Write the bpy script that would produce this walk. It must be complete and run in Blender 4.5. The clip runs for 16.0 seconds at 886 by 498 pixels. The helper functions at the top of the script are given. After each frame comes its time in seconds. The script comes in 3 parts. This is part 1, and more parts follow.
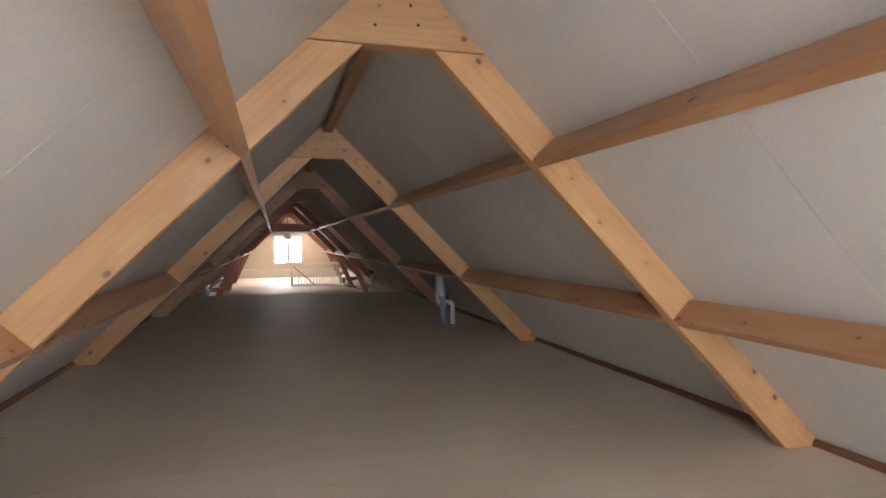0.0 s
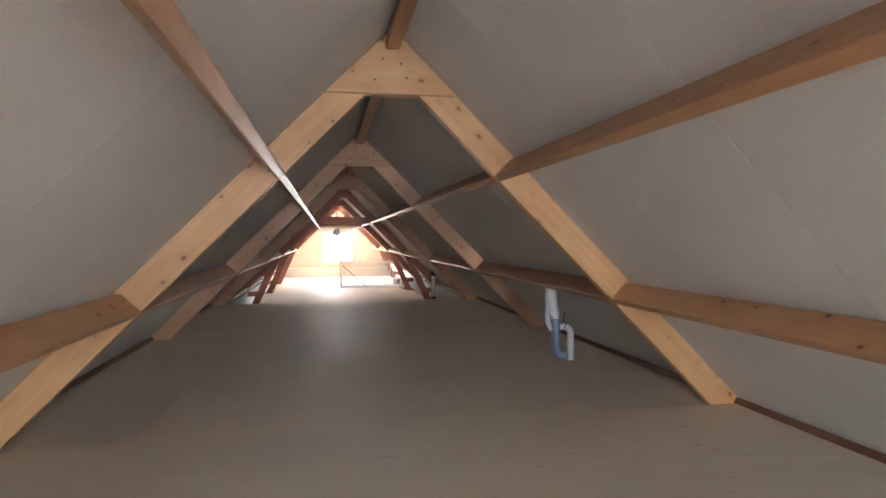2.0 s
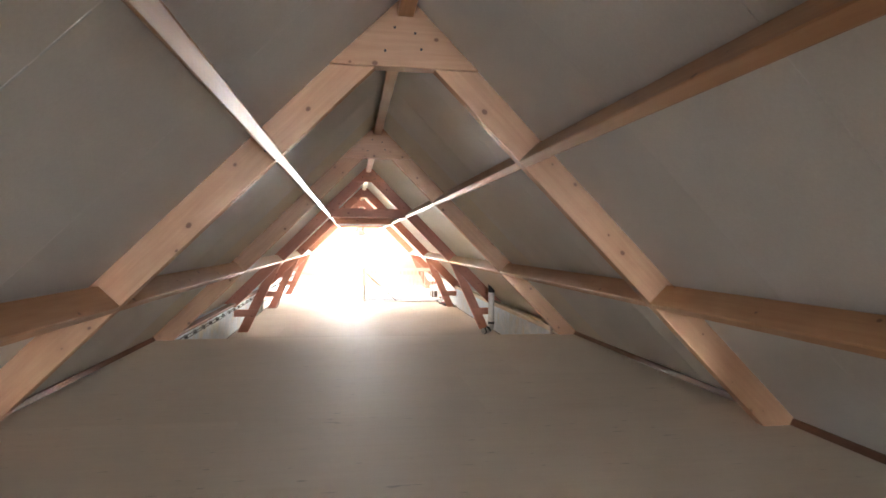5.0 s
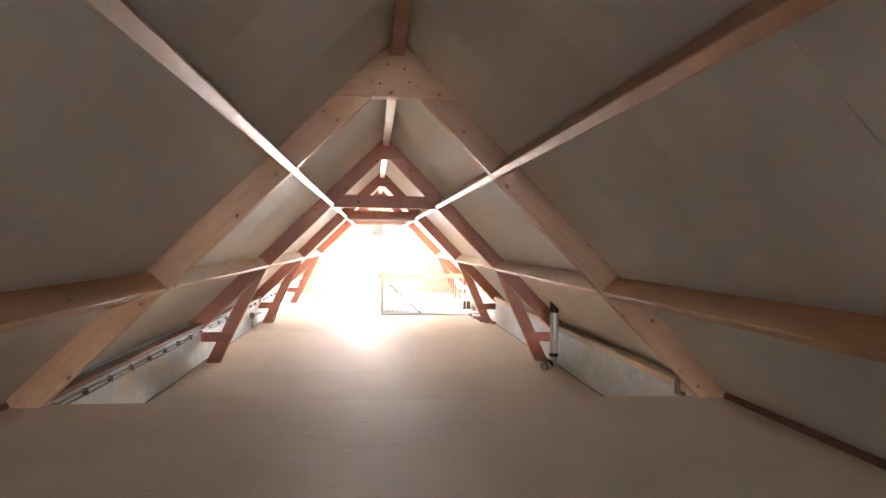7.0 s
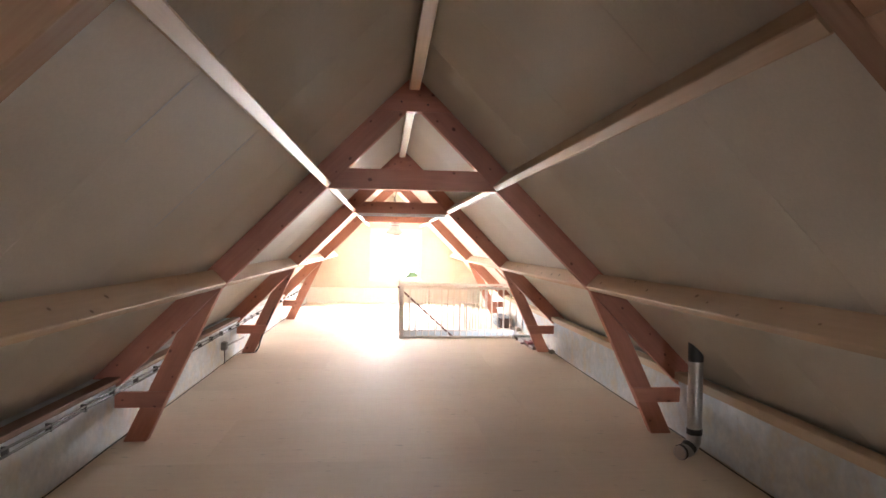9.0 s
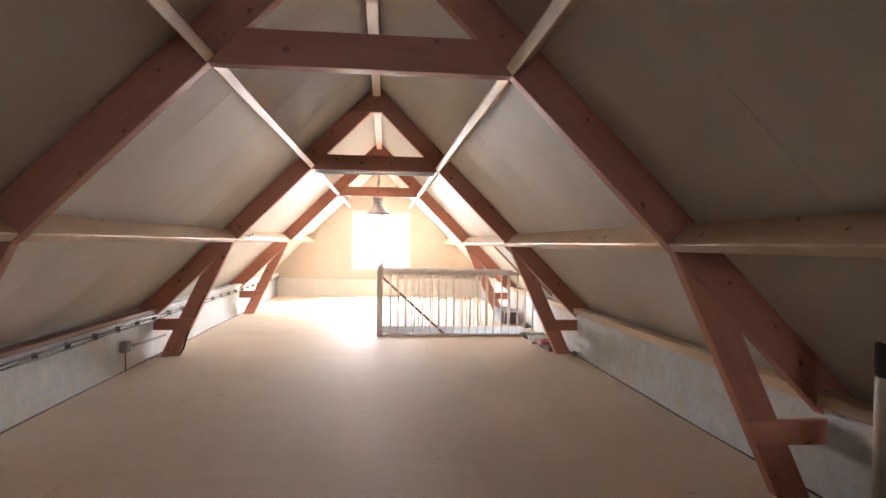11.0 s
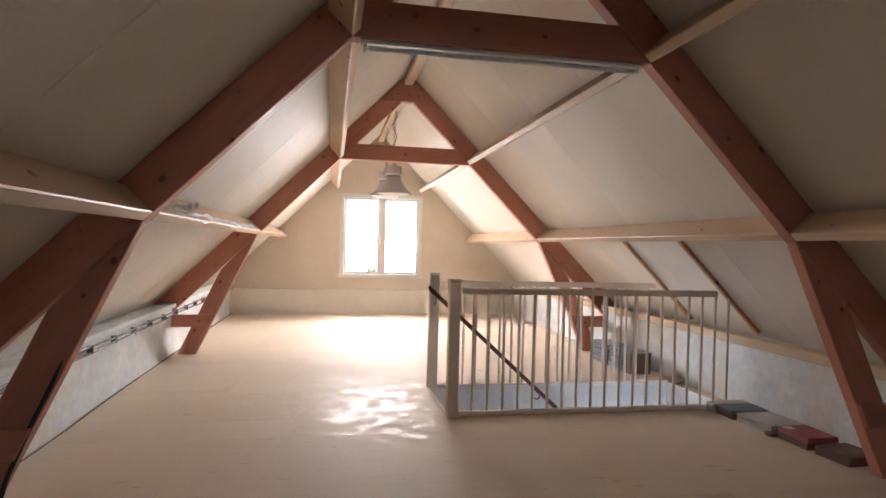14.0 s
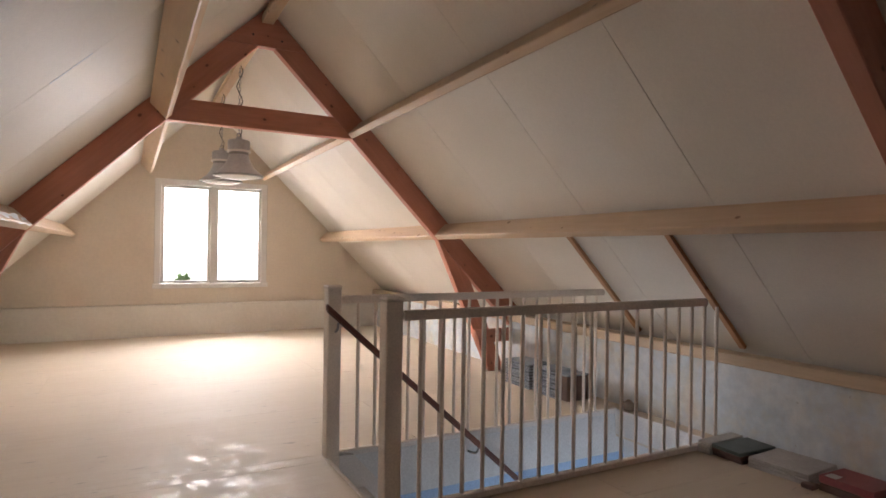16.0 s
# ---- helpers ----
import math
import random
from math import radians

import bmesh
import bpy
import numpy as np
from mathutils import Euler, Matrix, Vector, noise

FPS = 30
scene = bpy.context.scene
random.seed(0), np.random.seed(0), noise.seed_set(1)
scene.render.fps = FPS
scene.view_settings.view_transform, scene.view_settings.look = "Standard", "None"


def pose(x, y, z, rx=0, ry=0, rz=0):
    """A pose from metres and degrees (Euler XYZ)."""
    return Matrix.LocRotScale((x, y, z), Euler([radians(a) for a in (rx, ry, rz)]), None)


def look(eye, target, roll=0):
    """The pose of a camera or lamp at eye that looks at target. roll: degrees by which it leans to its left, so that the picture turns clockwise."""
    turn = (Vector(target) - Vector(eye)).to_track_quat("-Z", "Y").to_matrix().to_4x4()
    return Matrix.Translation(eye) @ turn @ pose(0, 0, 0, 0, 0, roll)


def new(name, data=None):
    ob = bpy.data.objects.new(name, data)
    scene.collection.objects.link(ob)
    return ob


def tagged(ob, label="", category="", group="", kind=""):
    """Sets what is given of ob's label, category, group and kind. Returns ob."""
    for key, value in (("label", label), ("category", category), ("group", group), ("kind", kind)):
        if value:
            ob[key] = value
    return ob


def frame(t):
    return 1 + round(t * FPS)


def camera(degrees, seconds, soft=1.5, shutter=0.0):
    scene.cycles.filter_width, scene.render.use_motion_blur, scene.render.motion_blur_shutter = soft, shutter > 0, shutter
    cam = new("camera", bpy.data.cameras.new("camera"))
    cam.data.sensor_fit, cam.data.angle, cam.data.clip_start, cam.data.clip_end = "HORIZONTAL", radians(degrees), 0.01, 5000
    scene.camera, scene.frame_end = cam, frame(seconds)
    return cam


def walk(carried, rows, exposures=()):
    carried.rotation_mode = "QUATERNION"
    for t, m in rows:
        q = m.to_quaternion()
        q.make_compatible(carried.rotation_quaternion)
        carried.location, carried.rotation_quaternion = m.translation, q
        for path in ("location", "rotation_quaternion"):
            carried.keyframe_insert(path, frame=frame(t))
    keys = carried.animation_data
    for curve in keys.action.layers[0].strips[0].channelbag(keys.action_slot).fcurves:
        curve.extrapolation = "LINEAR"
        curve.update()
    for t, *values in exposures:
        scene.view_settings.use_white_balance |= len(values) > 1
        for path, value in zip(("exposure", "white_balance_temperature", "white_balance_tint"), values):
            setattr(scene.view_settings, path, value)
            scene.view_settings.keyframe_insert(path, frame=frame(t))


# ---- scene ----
cam = camera(74.1, 16.0, 1.6)
PATH = [
    (0, (-0.639, -4.522, 1.93), (-0.088, -2.599, 1.903), -0.2),
    (0.5, (-0.592, -3.907, 1.923), (-0.131, -1.962, 1.888), -0.2),
    (1, (-0.557, -3.093, 1.932), (-0.135, -1.139, 1.892), -0.3),
    (1.5, (-0.518, -2.233, 1.918), (-0.126, -0.272, 1.881), -0.3),
    (2, (-0.474, -1.358, 1.927), (-0.086, 0.603, 1.888), -0.3),
    (2.5, (-0.468, -0.51, 1.926), (-0.091, 1.454, 1.889), -0.1),
    (3, (-0.46, 0.298, 1.891), (-0.106, 2.266, 1.861), 0.3),
    (3.5, (-0.474, 1.069, 1.859), (-0.133, 3.04, 1.832), 0.3),
    (4, (-0.461, 1.869, 1.861), (-0.127, 3.84, 1.834), 0.2),
    (6.5, (-0.151, 5.82, 1.814), (0.102, 7.804, 1.798), 1.1),
    (7, (-0.154, 6.701, 1.82), (0.079, 8.687, 1.801), 1.0),
    (7.5, (-0.244, 7.542, 1.825), (-0.046, 9.533, 1.808), 1.1),
    (8, (-0.306, 8.431, 1.829), (-0.12, 10.422, 1.809), 1.0),
    (8.5, (-0.342, 9.272, 1.816), (-0.156, 11.264, 1.799), 0.9),
    (9, (-0.241, 10.111, 1.832), (-0.049, 12.102, 1.816), 0.9),
    (10.1, (-0.05, 11.52, 1.76), (0.148, 13.51, 1.743), 0.9),
    (10.7, (0.07, 12.17, 1.5), (0.27, 14.16, 1.482), 0.9),
    (11.5, (0.153, 13.175, 1.405), (0.354, 15.164, 1.386), 1.0),
    (12, (0.145, 13.957, 1.403), (0.301, 15.951, 1.377), 1.1),
    (12.5, (0.039, 14.763, 1.398), (0.179, 16.758, 1.373), 1.3),
    (13, (-0.237, 15.577, 1.348), (-0.089, 17.571, 1.328), 1.5),
    (13.5, (-0.549, 16.316, 1.329), (-0.334, 18.304, 1.313), 1.5),
    (14, (-0.876, 17.071, 1.321), (-0.503, 19.036, 1.311), 1.5),
    (14.5, (-1.065, 17.832, 1.308), (-0.591, 19.775, 1.302), 1.2),
    (15, (-1.058, 18.389, 1.295), (-0.359, 20.263, 1.291), 0.8),
    (15.5, (-1.046, 18.709, 1.289), (-0.212, 20.527, 1.287), 0.7),
    (16, (-1.057, 18.901, 1.299), (-0.113, 20.664, 1.302), 0.8),
]
EXPOSURES = [(0, 0.45, 6480, 17), (1.0, 1.0, 6350, 17), (2.0, 1.6, 6220, 14), (3.5, 2.4, 6080, 12), (4.2, 2.72, 6180, 12), (5.0, 2.8, 6300, 12), (7.0, 2.7, 6430, 16),
             (9.0, 1.95, 6380, 17), (11.5, 1.15, 6380, 17), (12.5, 0.7, 6430, 17), (14.0, 0.1, 6370, 17), (15.0, -0.4, 6400, 17), (16.0, -0.5, 6400, 17)]
walk(cam, [(t, look(eye, target, roll)) for t, eye, target, roll in PATH], EXPOSURES)

# ---- light ----
SKY_TURN, SKY_HEIGHT = radians(0), radians(42)
world = bpy.data.worlds.new("sky")
scene.world = world
world.use_nodes = True
wn = world.node_tree.nodes
sky = wn.new("ShaderNodeTexSky")
sky.sky_type, sky.sun_disc, sky.sun_elevation, sky.sun_rotation = "NISHITA", False, SKY_HEIGHT, SKY_TURN
wn["Background"].inputs["Strength"].default_value = 0.15
world.node_tree.links.new(sky.outputs["Color"], wn["Background"].inputs["Color"])
sun_lamp = new("sun", bpy.data.lights.new("sun", "SUN"))
sun_lamp.data.energy, sun_lamp.data.angle, sun_lamp.data.color = 0.8, radians(24), (1.0, 0.95, 0.88)
sun_lamp.matrix_world = look((0.0, 40.0, 14.0), (-0.3, 25.6, 0.0))


def window_light(name, where, turn, width, height, power, tone, tip):
    lamp = new(name, bpy.data.lights.new(name, "AREA"))
    lamp.data.shape, lamp.data.size, lamp.data.size_y = "RECTANGLE", width, height
    lamp.data.energy, lamp.data.color = power, tone
    lamp.matrix_world = pose(*where, 90 - tip, 0, turn)
    return lamp


window_light("sky_light_far", (0.04, 30.2, 2.45), 180, 4.8, 2.6, 2200.0, (1.0, 0.965, 0.92), 14)
window_light("daylight_downstairs", (1.85, 21.57, -0.95), 0, 1.1, 0.9, 14.0, (0.80, 0.90, 1.0), -30)
window_light("sky_light_near", (0.04, -9.0, 2.5), 0, 3.6, 2.2, 600.0, (0.86, 0.93, 1.0), 8)


# ---- materials ----
def nodes_of(name, rough=0.6, metal=0.0):
    m = bpy.data.materials.new(name)
    m.use_nodes = True
    n, l = m.node_tree.nodes, m.node_tree.links
    b = n["Principled BSDF"]
    b.inputs["Roughness"].default_value, b.inputs["Metallic"].default_value = rough, metal
    return m, n, l, b


def coords(n, l, scale, space="Object", jitter=True):
    tc, mp = n.new("ShaderNodeTexCoord"), n.new("ShaderNodeMapping")
    mp.inputs["Scale"].default_value = scale
    l.new(tc.outputs[space], mp.inputs["Vector"])
    if jitter:
        info, mul = n.new("ShaderNodeObjectInfo"), n.new("ShaderNodeMath")
        mul.operation, mul.inputs[1].default_value = "MULTIPLY", 57.0
        l.new(info.outputs["Random"], mul.inputs[0])
        l.new(mul.outputs[0], mp.inputs["Location"])
    return mp.outputs["Vector"]


def noise_of(n, l, vec, scale, detail=4.0, rough=0.55):
    t = n.new("ShaderNodeTexNoise")
    t.inputs["Scale"].default_value, t.inputs["Detail"].default_value, t.inputs["Roughness"].default_value = scale, detail, rough
    l.new(vec, t.inputs["Vector"])
    return t.outputs["Fac"]


def ramp(n, l, fac, stops):
    r = n.new("ShaderNodeValToRGB")
    while len(r.color_ramp.elements) < len(stops):
        r.color_ramp.elements.new(0.5)
    for e, (p, c) in zip(r.color_ramp.elements, stops):
        e.position, e.color = p, (*c, 1.0)
    l.new(fac, r.inputs["Fac"])
    return r.outputs["Color"]


def mix(n, l, fac, a, b, mode="MIX"):
    x = n.new("ShaderNodeMix")
    x.data_type, x.blend_type = "RGBA", mode
    for sock, v in ((x.inputs[0], fac), (x.inputs[6], a), (x.inputs[7], b)):
        if isinstance(v, (int, float)):
            sock.default_value = v
        elif isinstance(v, tuple):
            sock.default_value = (*v, 1.0)
        else:
            l.new(v, sock)
    return x.outputs[2]


def bump(n, l, b, height, strength, distance):
    k = n.new("ShaderNodeBump")
    k.inputs["Strength"].default_value, k.inputs["Distance"].default_value = strength, distance
    l.new(height, k.inputs["Height"])
    l.new(k.outputs["Normal"], b.inputs["Normal"])


def pine(name, light, dark, knot, knots=True, rough=0.5):
    """Planed softwood with the grain along local x and knots on the broad local x-z faces."""
    m, n, l, b = nodes_of(name, rough)
    grain = noise_of(n, l, coords(n, l, (0.9, 14.0, 14.0)), 3.0, 6.0, 0.6)
    broad = noise_of(n, l, coords(n, l, (0.8, 2.5, 2.5)), 2.2, 4.0)
    col = mix(n, l, 0.45, ramp(n, l, grain, [(0.3, dark), (0.72, light)]), ramp(n, l, broad, [(0.3, dark), (0.7, light)]))
    info = n.new("ShaderNodeObjectInfo")
    tone = ramp(n, l, info.outputs["Random"], [(0.0, (0.86, 0.84, 0.82)), (1.0, (1.08, 1.04, 1.0))])
    col = mix(n, l, 1.0, col, tone, "MULTIPLY")
    if knots:
        v = n.new("ShaderNodeTexVoronoi")
        v.voronoi_dimensions = "2D"
        v.inputs["Scale"].default_value = 3.1
        sep, com = n.new("ShaderNodeSeparateXYZ"), n.new("ShaderNodeCombineXYZ")
        l.new(coords(n, l, (1.0, 1.0, 1.3)), sep.inputs[0])
        l.new(sep.outputs["X"], com.inputs["X"])
        l.new(sep.outputs["Z"], com.inputs["Y"])
        l.new(com.outputs[0], v.inputs["Vector"])
        near = n.new("ShaderNodeMath")
        near.operation = "MULTIPLY_ADD"
        sepc = n.new("ShaderNodeSeparateColor")
        l.new(v.outputs["Color"], sepc.inputs["Color"])
        l.new(sepc.outputs["Red"], near.inputs[0])
        near.inputs[1].default_value = 0.055
        l.new(v.outputs["Distance"], near.inputs[2])
        wob = n.new("ShaderNodeMath")
        wob.operation = "MULTIPLY_ADD"
        l.new(noise_of(n, l, coords(n, l, (1, 1, 1)), 45.0, 2.0), wob.inputs[0])
        wob.inputs[1].default_value = 0.02
        l.new(near.outputs[0], wob.inputs[2])
        spot = ramp(n, l, wob.outputs[0], [(0.058, (0.8, 0.8, 0.8)), (0.092, (0, 0, 0))])
        halo = ramp(n, l, wob.outputs[0], [(0.06, (0.65, 0.65, 0.65)), (0.22, (0, 0, 0))])
        tcn, axes, side_on = n.new("ShaderNodeTexCoord"), n.new("ShaderNodeSeparateXYZ"), n.new("ShaderNodeMath")
        l.new(tcn.outputs["Normal"], axes.inputs[0])
        side_on.operation = "ABSOLUTE"
        l.new(axes.outputs["Y"], side_on.inputs[0])
        broadside = ramp(n, l, side_on.outputs[0], [(0.55, (0, 0, 0)), (0.75, (1, 1, 1))])
        spot, halo = mix(n, l, 1.0, spot, broadside, "MULTIPLY"), mix(n, l, 1.0, halo, broadside, "MULTIPLY")
        col = mix(n, l, halo, col, dark)
        col = mix(n, l, spot, col, knot)
    l.new(col, b.inputs["Base Color"])
    bump(n, l, b, grain, 0.25, 0.004)
    return m


def plywood(name, dark, light, rough):
    """Sanded plywood with the veneer grain across the room, flecks and scuffs."""
    m, n, l, b = nodes_of(name, rough)
    streak = noise_of(n, l, coords(n, l, (0.7, 9.0, 1.0)), 2.2, 6.0, 0.62)
    broad = noise_of(n, l, coords(n, l, (1.0, 1.0, 1.0)), 0.7, 4.0, 0.55)
    fleck = noise_of(n, l, coords(n, l, (3.0, 11.0, 1.0)), 2.4, 2.0, 0.4)
    scuff = noise_of(n, l, coords(n, l, (1.4, 1.4, 1.0)), 9.0, 6.0, 0.7)
    col = mix(n, l, 0.62, ramp(n, l, streak, [(0.32, dark), (0.68, light)]), ramp(n, l, broad, [(0.3, dark), (0.7, light)]))
    deep = tuple(0.55 * c for c in dark)
    col = mix(n, l, ramp(n, l, fleck, [(0.705, (0, 0, 0)), (0.77, (0.6, 0.6, 0.6))]), col, deep)
    info = n.new("ShaderNodeObjectInfo")
    col = mix(n, l, 1.0, col, ramp(n, l, info.outputs["Random"], [(0.0, (0.975, 0.975, 0.97)), (1.0, (1.015, 1.015, 1.01))]), "MULTIPLY")
    l.new(col, b.inputs["Base Color"])
    l.new(ramp(n, l, scuff, [(0.42, (rough - 0.09,) * 3), (0.62, (rough + 0.06,) * 3)]), b.inputs["Roughness"])
    b.inputs["Specular IOR Level"].default_value = 0.4
    bump(n, l, b, streak, 0.05, 0.002)
    return m


def mottled(name, a, b_col, scale, rough, grain_scale=60.0, bump_strength=0.2, bump_distance=0.004, mid=None, stretch=(1, 1, 1), jitter=True, grit=0.35):
    m, n, l, b = nodes_of(name, rough)
    big = noise_of(n, l, coords(n, l, stretch, jitter=jitter), scale, 5.0, 0.6)
    fine = noise_of(n, l, coords(n, l, stretch, jitter=jitter), grain_scale, 3.0, 0.6)
    stops = [(0.32, a), (0.68, b_col)] if mid is None else [(0.3, a), (0.5, mid), (0.7, b_col)]
    col = ramp(n, l, big, stops)
    col = mix(n, l, grit, col, mix(n, l, 1.0, col, ramp(n, l, fine, [(0.35, (0.72, 0.72, 0.72)), (0.65, (1.15, 1.15, 1.15))]), "MULTIPLY"))
    l.new(col, b.inputs["Base Color"])
    bump(n, l, b, fine, bump_strength, bump_distance)
    return m


# One truss timber in three tones: backlit, front-lit and between, light put into colour.
WOOD_BACKLIT = pine("backlit_spruce_timber", (0.68, 0.315, 0.225), (0.51, 0.21, 0.14), (0.12, 0.035, 0.02), rough=0.48)
WOOD_FRONT_LIT = pine("front_lit_spruce_timber", (0.66, 0.42, 0.205), (0.50, 0.27, 0.115), (0.13, 0.045, 0.02), rough=0.48)
WOOD_MID = pine("mid_lit_spruce_timber", (0.60, 0.37, 0.225), (0.44, 0.24, 0.135), (0.11, 0.04, 0.02), rough=0.48)
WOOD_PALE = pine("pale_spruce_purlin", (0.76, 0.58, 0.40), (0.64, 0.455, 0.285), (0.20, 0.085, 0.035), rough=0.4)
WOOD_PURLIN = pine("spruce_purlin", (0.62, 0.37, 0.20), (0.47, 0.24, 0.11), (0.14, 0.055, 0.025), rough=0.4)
WOOD_PLATE = pine("weathered_plate_wood", (0.74, 0.60, 0.43), (0.60, 0.46, 0.31), (0.30, 0.18, 0.10), False, 0.6)
# Dark brown of the roof cover and of strips that stand for shade.
WOOD_DARK = pine("dark_brown_wood", (0.26, 0.13, 0.075), (0.16, 0.075, 0.045), (0.05, 0.02, 0.01), False)
BOARD = mottled("roof_board", (0.78, 0.765, 0.74), (0.845, 0.83, 0.81), 0.9, 0.6, 70.0, 0.03, 0.001, grit=0.1)
CHIP = plywood("floor_plywood", (0.70, 0.60, 0.475), (0.80, 0.70, 0.57), 0.7)


def worn_gloss(m, x, y, reach):
    """Scuffed glossy drips of varnish round a spot on the floor."""
    n, l = m.node_tree.nodes, m.node_tree.links
    b = n["Principled BSDF"]
    old = b.inputs["Roughness"].links[0].from_socket
    geo, dist = n.new("ShaderNodeNewGeometry"), n.new("ShaderNodeVectorMath")
    dist.operation = "DISTANCE"
    dist.inputs[1].default_value = (x, y, 0.0)
    l.new(geo.outputs["Position"], dist.inputs[0])
    near = n.new("ShaderNodeMapRange")
    near.inputs["From Min"].default_value, near.inputs["From Max"].default_value = 0.2 * reach, reach
    near.inputs["To Min"].default_value, near.inputs["To Max"].default_value = 0.07, -0.12
    l.new(dist.outputs["Value"], near.inputs["Value"])
    drip = noise_of(n, l, geo.outputs["Position"], 7.0, 6.0, 0.72)
    add = n.new("ShaderNodeMath")
    l.new(drip, add.inputs[0])
    l.new(near.outputs["Result"], add.inputs[1])
    l.new(mix(n, l, ramp(n, l, add.outputs[0], [(0.55, (0, 0, 0)), (0.63, (1, 1, 1))]), old, (0.32, 0.32, 0.32)), b.inputs["Roughness"])


CHIP_PALE = plywood("floor_plywood_pale", (0.67, 0.565, 0.44), (0.765, 0.665, 0.54), 0.74)
worn_gloss(CHIP_PALE, -0.58, 21.9, 1.9)
LIME = mottled("limewash", (0.76, 0.70, 0.58), (0.87, 0.865, 0.85), 2.3, 0.85, 14.0, 0.35, 0.012, mid=(0.69, 0.755, 0.80), grit=0.3)
CREAM = mottled("cream_limewash", (0.79, 0.76, 0.69), (0.86, 0.835, 0.78), 1.3, 0.8, 24.0, 0.12, 0.003, grit=0.12)
BOARD_WARM = mottled("roof_board_warm", (0.785, 0.735, 0.65), (0.85, 0.80, 0.72), 0.9, 0.6, 70.0, 0.03, 0.001, grit=0.1)
for m in (BOARD, BOARD_WARM):
    m.node_tree.nodes["Principled BSDF"].inputs["Specular IOR Level"].default_value = 0.2
ln, ll = LIME.node_tree.nodes, LIME.node_tree.links
lb = ln["Principled BSDF"]
base = lb.inputs["Base Color"].links[0].from_socket
chip = noise_of(ln, ll, coords(ln, ll, (1, 1.3, 1.6), jitter=False), 7.0, 5.0, 0.7)
ll.new(mix(ln, ll, ramp(ln, ll, chip, [(0.69, (0, 0, 0)), (0.73, (0.75, 0.75, 0.75))]), base, (0.36, 0.34, 0.30)), lb.inputs["Base Color"])
PLASTER = mottled("gable_plaster", (0.70, 0.615, 0.51), (0.76, 0.68, 0.57), 1.1, 0.8, 30.0, 0.12, 0.002, grit=0.12)
PAINT = mottled("white_paint", (0.74, 0.72, 0.69), (0.80, 0.78, 0.75), 3.0, 0.4, 90.0, 0.05, 0.001)
PAINT_RAIL = mottled("cream_rail_paint", (0.81, 0.73, 0.645), (0.86, 0.78, 0.70), 3.0, 0.42, 90.0, 0.05, 0.001)
FASCIA = mottled("pale_grey_fascia_paint", (0.66, 0.69, 0.70), (0.72, 0.745, 0.755), 2.5, 0.5, 80.0, 0.05, 0.001)
# Cool daylight from the storey below, put into the wall colour.
DAYLIGHT_BLUE = mottled("daylight_blue_wall", (0.34, 0.52, 0.76), (0.40, 0.58, 0.80), 3.0, 0.6)
HANDRAIL = mottled("mahogany_stain", (0.10, 0.035, 0.025), (0.16, 0.06, 0.04), 6.0, 0.4)
PVC_WHITE = mottled("white_pvc", (0.72, 0.74, 0.76), (0.78, 0.80, 0.82), 4.0, 0.35)
PVC_BLUE = mottled("blue_grey_pvc", (0.20, 0.28, 0.38), (0.25, 0.34, 0.45), 4.0, 0.35)
RUBBER = mottled("black_rubber", (0.02, 0.02, 0.022), (0.04, 0.04, 0.042), 8.0, 0.6)
CABLE_DARK = mottled("dark_grey_cable", (0.09, 0.09, 0.09), (0.14, 0.135, 0.13), 8.0, 0.5)
CABLE = mottled("grey_cable", (0.24, 0.24, 0.24), (0.32, 0.32, 0.32), 8.0, 0.5)
STEEL = mottled("spiral_duct_steel", (0.50, 0.49, 0.47), (0.62, 0.61, 0.59), 6.0, 0.35)
STEEL.node_tree.nodes["Principled BSDF"].inputs["Metallic"].default_value = 0.9
LAMP_GREY = mottled("lamp_enamel", (0.42, 0.425, 0.45), (0.50, 0.505, 0.53), 5.0, 0.35)
GLASS, gn, gl, gb = nodes_of("window_glass", 0.0)
gb.inputs["Transmission Weight"].default_value, gb.inputs["IOR"].default_value = 1.0, 1.45
SLATE = mottled("grey_panel", (0.24, 0.275, 0.32), (0.36, 0.395, 0.44), 8.0, 0.55)
CARD_GREEN = mottled("dark_green_card", (0.10, 0.13, 0.125), (0.14, 0.17, 0.16), 5.0, 0.5)
CARD_GREY = mottled("grey_wrapping", (0.46, 0.44, 0.42), (0.58, 0.56, 0.53), 5.0, 0.5)
CARD_BROWN = mottled("brown_card", (0.12, 0.07, 0.055), (0.18, 0.11, 0.085), 5.0, 0.6)
CARD_RED = mottled("red_card", (0.30, 0.075, 0.085), (0.38, 0.12, 0.125), 5.0, 0.5)
RUBBLE = mottled("rubble", (0.30, 0.25, 0.20), (0.44, 0.38, 0.31), 9.0, 0.9, 40.0, 0.5, 0.01)
GRASS = mottled("grass", (0.05, 0.09, 0.03), (0.08, 0.13, 0.05), 0.4, 0.9, jitter=False)
LEAF = mottled("leaf", (0.05, 0.10, 0.03), (0.10, 0.16, 0.06), 2.0, 0.7)
BARK = mottled("bark", (0.09, 0.06, 0.04), (0.14, 0.10, 0.07), 4.0, 0.9)


# ---- mesh helpers ----
def box(bm, lo, hi):
    v = [bm.verts.new((x, y, z)) for x in (lo[0], hi[0]) for y in (lo[1], hi[1]) for z in (lo[2], hi[2])]
    for f in ((0, 1, 3, 2), (4, 6, 7, 5), (0, 4, 5, 1), (2, 3, 7, 6), (0, 2, 6, 4), (1, 5, 7, 3)):
        bm.faces.new([v[i] for i in f])
    return bm


